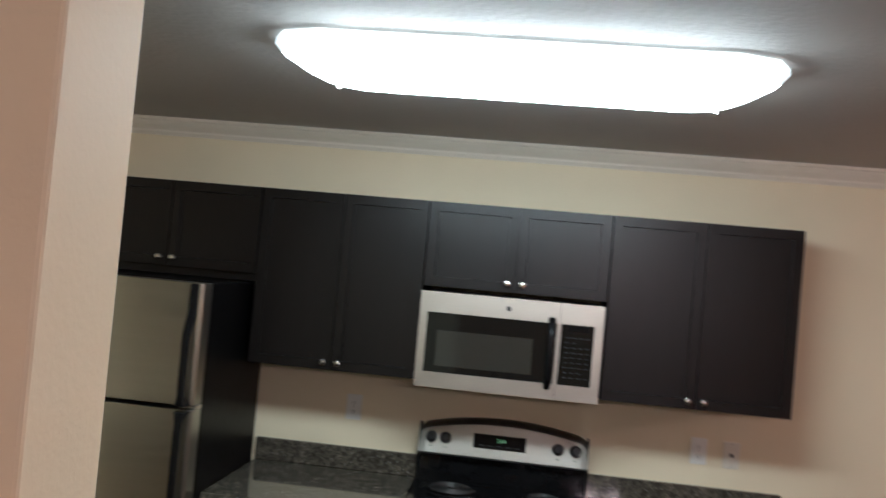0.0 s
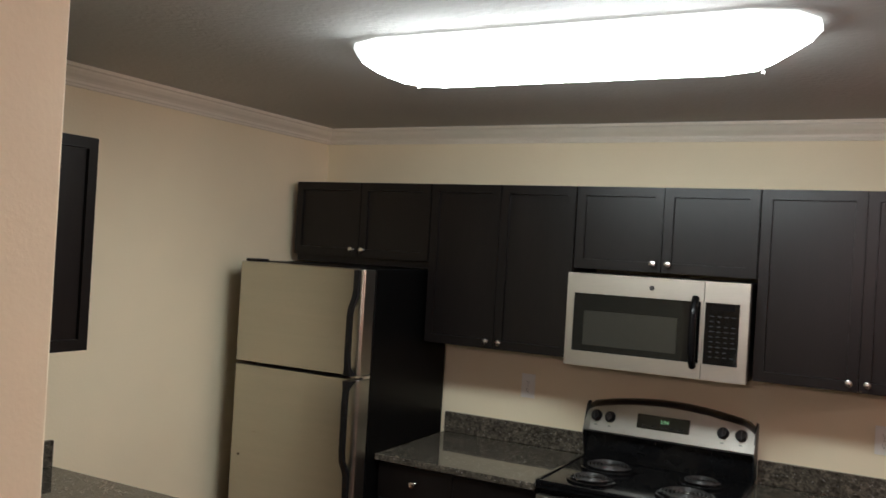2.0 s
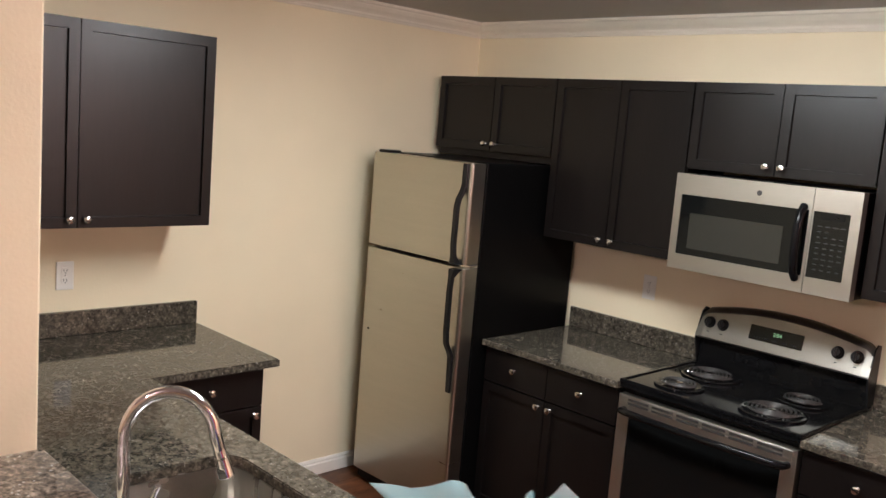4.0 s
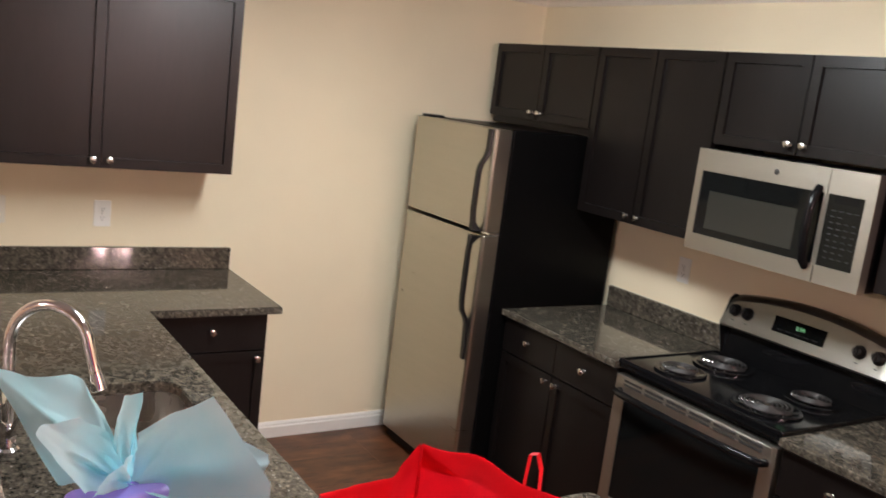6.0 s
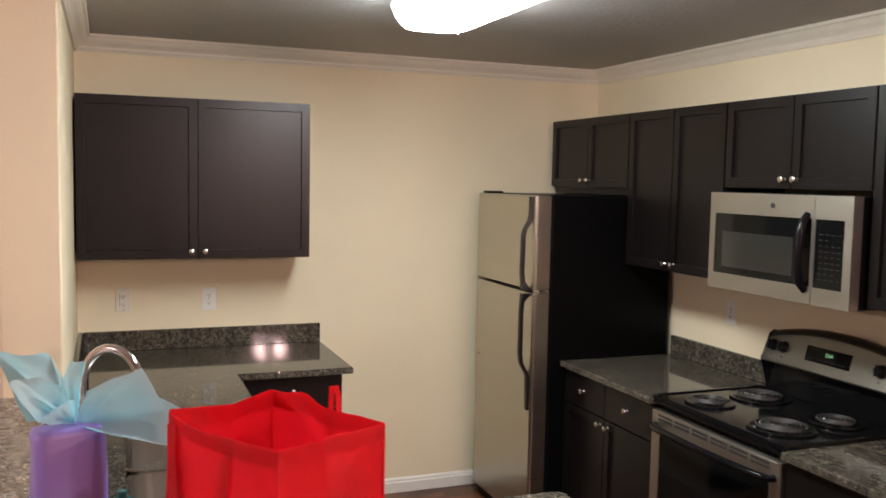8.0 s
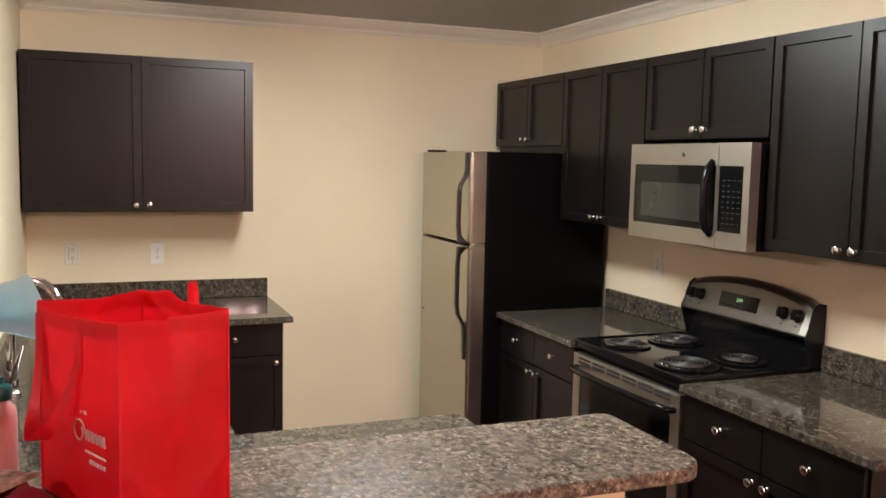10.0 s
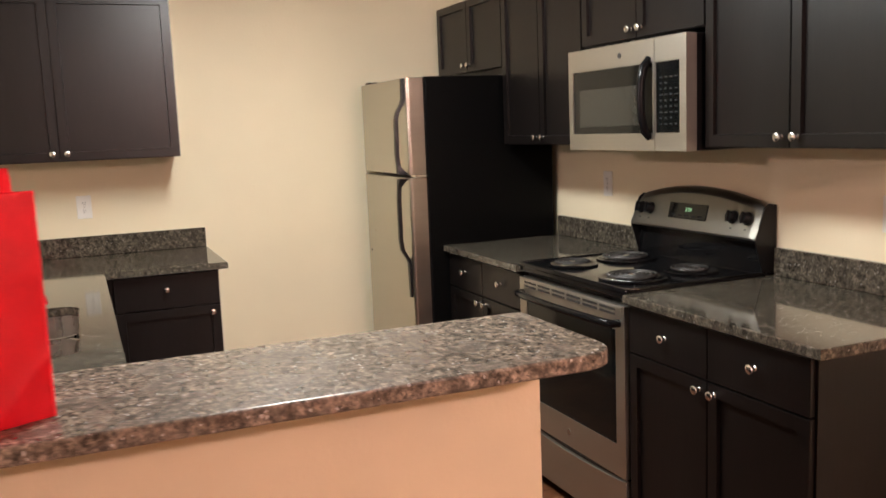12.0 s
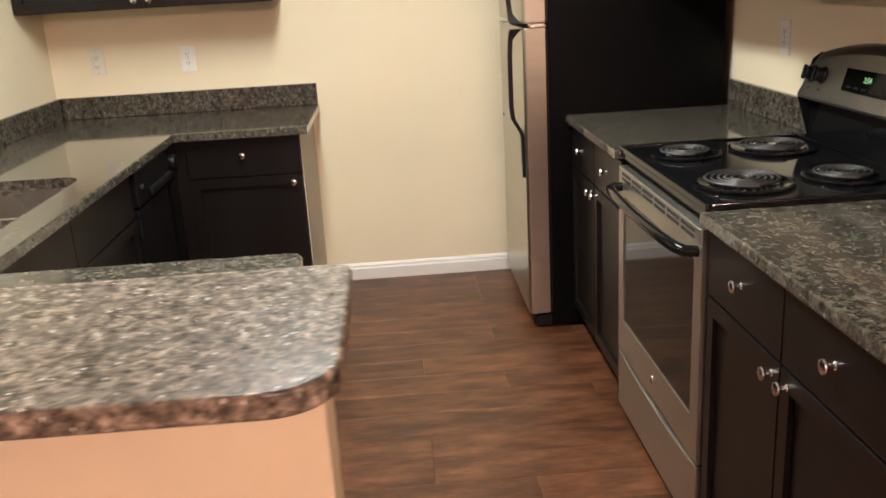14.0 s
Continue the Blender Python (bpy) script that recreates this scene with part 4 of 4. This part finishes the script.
    bm = bmesh.new()
    rows = [[bm.verts.new((x, -W - 0.014, z)), bm.verts.new((x, -W - 0.026, z))] for x, z in up]
    for a, b in zip(rows, rows[1:]):
        bm.faces.new((a[0], a[1], b[1], b[0]))
    bmesh.ops.solidify(bm, geom=bm.faces[:], thickness=0.0015)
    part("hang_loop", bm, RED, t)
    # white print: flourish and bars
    s = lambda pts, r: tube([(x, 0.0085, z) for x, z in pts], r, 6)
    part("print_line", bx(0.035, 0.105, 0.0065, 0.0082, 0.118, 0.1215), REDW, t)
    part("print_flourish", s([(0.125 - 0.022 * math.cos(radians(a)) * (1 - a / 900), 0.150 + 0.022 * math.sin(radians(a)) * (1 - a / 900)) for a in range(0, 420, 20)], 0.0016), REDW, t)
    for i in range(5):
        x = 0.095 - i * 0.014
        part("print_letter", s([(x + 0.005, 0.140), (x + 0.003, 0.157), (x - 0.002, 0.158), (x - 0.005, 0.140)], 0.0015), REDW, t)
    for i in range(5):
        part("print_bar", bx(0.038 + i * 0.012, 0.045 + i * 0.012, 0.0055, 0.0072, 0.100, 0.107), REDW, t)
    for i in range(3):
        part("print_bar", bx(0.100 + i * 0.016, 0.109 + i * 0.016, 0.0065, 0.0082, 0.182, 0.188), REDW, t)
    return t


tote()

gift = thing("gift_bag", pose(0.885, 1.154, CT + 0.0005, 0, 0, 17), "slim lavender gift bag with tissue paper on top", "gift bag")
GH = 0.440
gb = prism(round_rect(-0.042, 0.042, -0.062, 0.066, 0.020, 5), 0, GH, 0.014, 4)
for v in gb.verts:
    if v.co.z > 0.2:
        v.co.x *= 0.86
        v.co.y *= 0.97
bmesh.ops.subdivide_edges(gb, edges=[e for e in gb.edges if abs(e.verts[0].co.z - e.verts[1].co.z) > 0.1], cuts=14)
for v in gb.verts:
    v.co += Vector((1, 0.4, 0)) * 0.006 * noise.noise(v.co * 16)
part("bag_body", gb, PURPLE, gift, "crinkled lavender paper", 50)


def sheet(rim, root, seed):
    """One crumpled leaf of tissue: a fan from the bag's neck out to a ragged rim."""
    bm = bmesh.new()
    per, k, rows = 6, 12, []
    ends = [Vector(p).lerp(Vector(q), i / per) for p, q in zip(rim, rim[1:]) for i in range(per)] + [Vector(rim[-1])]
    for i, e in enumerate(ends):
        u = i / (len(ends) - 1)
        row = []
        for j in range(k + 1):
            v = j / k
            p = Vector(root).lerp(e, 0.06 + 0.94 * v)
            fold = math.sin(u * 13 + seed) * 0.007 * math.sin(math.pi * min(1, v * 1.1 + 0.1)) + 0.012 * v * noise.noise(Vector((u * 4, v * 2.5, seed)))
            p += Vector((fold, 0.002 * noise.noise(Vector((u * 8, v * 6, seed))), 0.004 * noise.noise(Vector((u * 7, v * 5, seed + 9)))))
            row.append(bm.verts.new(p))
        rows.append(row)
    for a, b in zip(rows, rows[1:]):
        for i in range(k):
            bm.faces.new((a[i], a[i + 1], b[i + 1], b[i]))
    return bm


gm = gift.matrix_basis.inverted()
neck = gm @ Vector((0.875, 1.170, 1.348))
for rim, sd in ((((0.87, 1.085, 1.36), (0.80, 1.05, 1.42), (0.74, 1.022, 1.465), (0.77, 1.065, 1.459), (0.79, 1.111, 1.466), (0.80, 1.126, 1.46), (0.82, 1.148, 1.42), (0.84, 1.16, 1.38)), 1.0),
                (((0.92, 1.108, 1.368), (0.90, 1.080, 1.40), (0.88, 1.059, 1.43), (0.86, 1.071, 1.434), (0.85, 1.109, 1.434), (0.85, 1.146, 1.41)), 2.3),
                (((0.93, 1.112, 1.366), (0.925, 1.125, 1.385), (0.92, 1.150, 1.395), (0.90, 1.165, 1.40)), 6.2),
                (((0.87, 1.148, 1.405), (0.87, 1.148, 1.436), (0.86, 1.159, 1.461), (0.85, 1.185, 1.459), (0.86, 1.176, 1.427), (0.87, 1.178, 1.40)), 3.1),
                (((0.83, 1.187, 1.398), (0.82, 1.233, 1.416), (0.82, 1.285, 1.432), (0.89, 1.321, 1.380), (0.93, 1.335, 1.349), (0.96, 1.324, 1.317), (0.95, 1.230, 1.341), (0.92, 1.191, 1.350)), 4.4),
                (((0.82, 1.25, 1.40), (0.83, 1.289, 1.391), (0.86, 1.357, 1.358), (0.88, 1.342, 1.342), (0.88, 1.296, 1.334)), 5.2)):
    part("tissue_sheet", sheet([gm @ Vector(p) for p in rim], neck, sd), TISSUE, gift, "pale aqua tissue paper", 70)

bottle = thing("lotion_bottle", (1.035, 1.245, BAR + 0.0005), "pink plastic lotion bottle with teal cap", "bottle")
part("bottle_body", lathe([(0, 0), (0.026, 0), (0.030, 0.005), (0.030, 0.125), (0.028, 0.138), (0.018, 0.150), (0.015, 0.158), (0, 0.158)], 28), PINK, bottle, "", 40)
part("cap", lathe([(0, 0.155), (0.020, 0.155), (0.022, 0.158), (0.022, 0.178), (0.019, 0.182), (0.009, 0.184), (0.008, 0.198), (0, 0.199)], 24), TEAL, bottle, "ridged teal cap", 40)

pouch = thing("folded_cloth_bag", pose(1.235, 1.270, BAR + 0.0005, 0, 0, 25.8), "folded dark red cloth bag with patterned lining on the bar", "bag")


def folded(L, W, H, seed):
    bm = bmesh.new()
    bmesh.ops.create_grid(bm, x_segments=16, y_segments=12, size=0.5)
    for v in bm.verts:
        x, y = v.co.x, v.co.y
        edge = min(1, 7 * (0.5 - abs(x)), 7 * (0.5 - abs(y)))
        h = H * (max(0, edge) ** 0.5) * (0.8 + 0.5 * noise.noise(Vector((x * 3, y * 3, seed))))
        v.co = (x * L, y * W, max(0.0, h))
    r = bmesh.ops.extrude_face_region(bm, geom=bm.faces[:])
    for v in r["geom"]:
        if isinstance(v, bmesh.types.BMVert):
            v.co.z = 0.0
    bmesh.ops.recalc_face_normals(bm, faces=bm.faces)
    return bm


part("cloth_body", folded(0.20, 0.15, 0.050, 3.0), CLOTH, pouch, "", 60)
part("lining_flap", moved(folded(0.10, 0.13, 0.012, 7.0), pose(-0.045, -0.005, 0.044, 6, -8, 10)), CLOTHP, pouch, "patterned tan and red lining", 60)

# ---- floor planks ----
PW, PL, GAP = 0.152, 1.22, 0.0005
plank_mesh = {}


def plank(length):
    key = round(length, 3)
    if key not in plank_mesh:
        plank_mesh[key] = mesh_of(bx(0, PW - GAP, 0, length - GAP, -0.008, 0, 0.0006), "plank", PLANK)
    return plank_mesh[key]


floor = bpy.data.objects["floor"]
rng = random.Random(11)
far = []
cols = int((EAST - LEFT) / PW)
for i in range(cols):
    x = LEFT + i * PW
    y = SOUTH - rng.choice((0.0, 0.305, 0.61, 0.915))
    while y < BACK:
        y0, y1 = max(y, SOUTH), min(y + PL, BACK)
        if y1 - y0 > 0.02:
            if x < 2.0 and y1 > 1.2:
                p = new("plank", plank(y1 - y0))
                p.parent = floor
                p.matrix_basis = Matrix.Translation((x, y0, 0))
            else:
                far.append((x, y0, y1))
        y += PL
verts, faces = [], []
for x, y0, y1 in far:
    k = len(verts)
    verts += [(x, y0, 0), (x + PW - GAP, y0, 0), (x + PW - GAP, y1 - GAP, 0), (x, y1 - GAP, 0), (x, y0, -0.008), (x + PW - GAP, y0, -0.008), (x + PW - GAP, y1 - GAP, -0.008), (x, y1 - GAP, -0.008)]
    faces += [tuple(k + c for c in f) for f in ((0, 1, 2, 3), (0, 4, 5, 1), (1, 5, 6, 2), (2, 6, 7, 3), (3, 7, 4, 0))]
me = bpy.data.meshes.new("planks_beyond")
me.from_pydata(verts, [], faces)
me.materials.append(PLANK)
rest = new("planks_beyond", me)
rest.parent = floor
tagged(rest, kind="stuff")
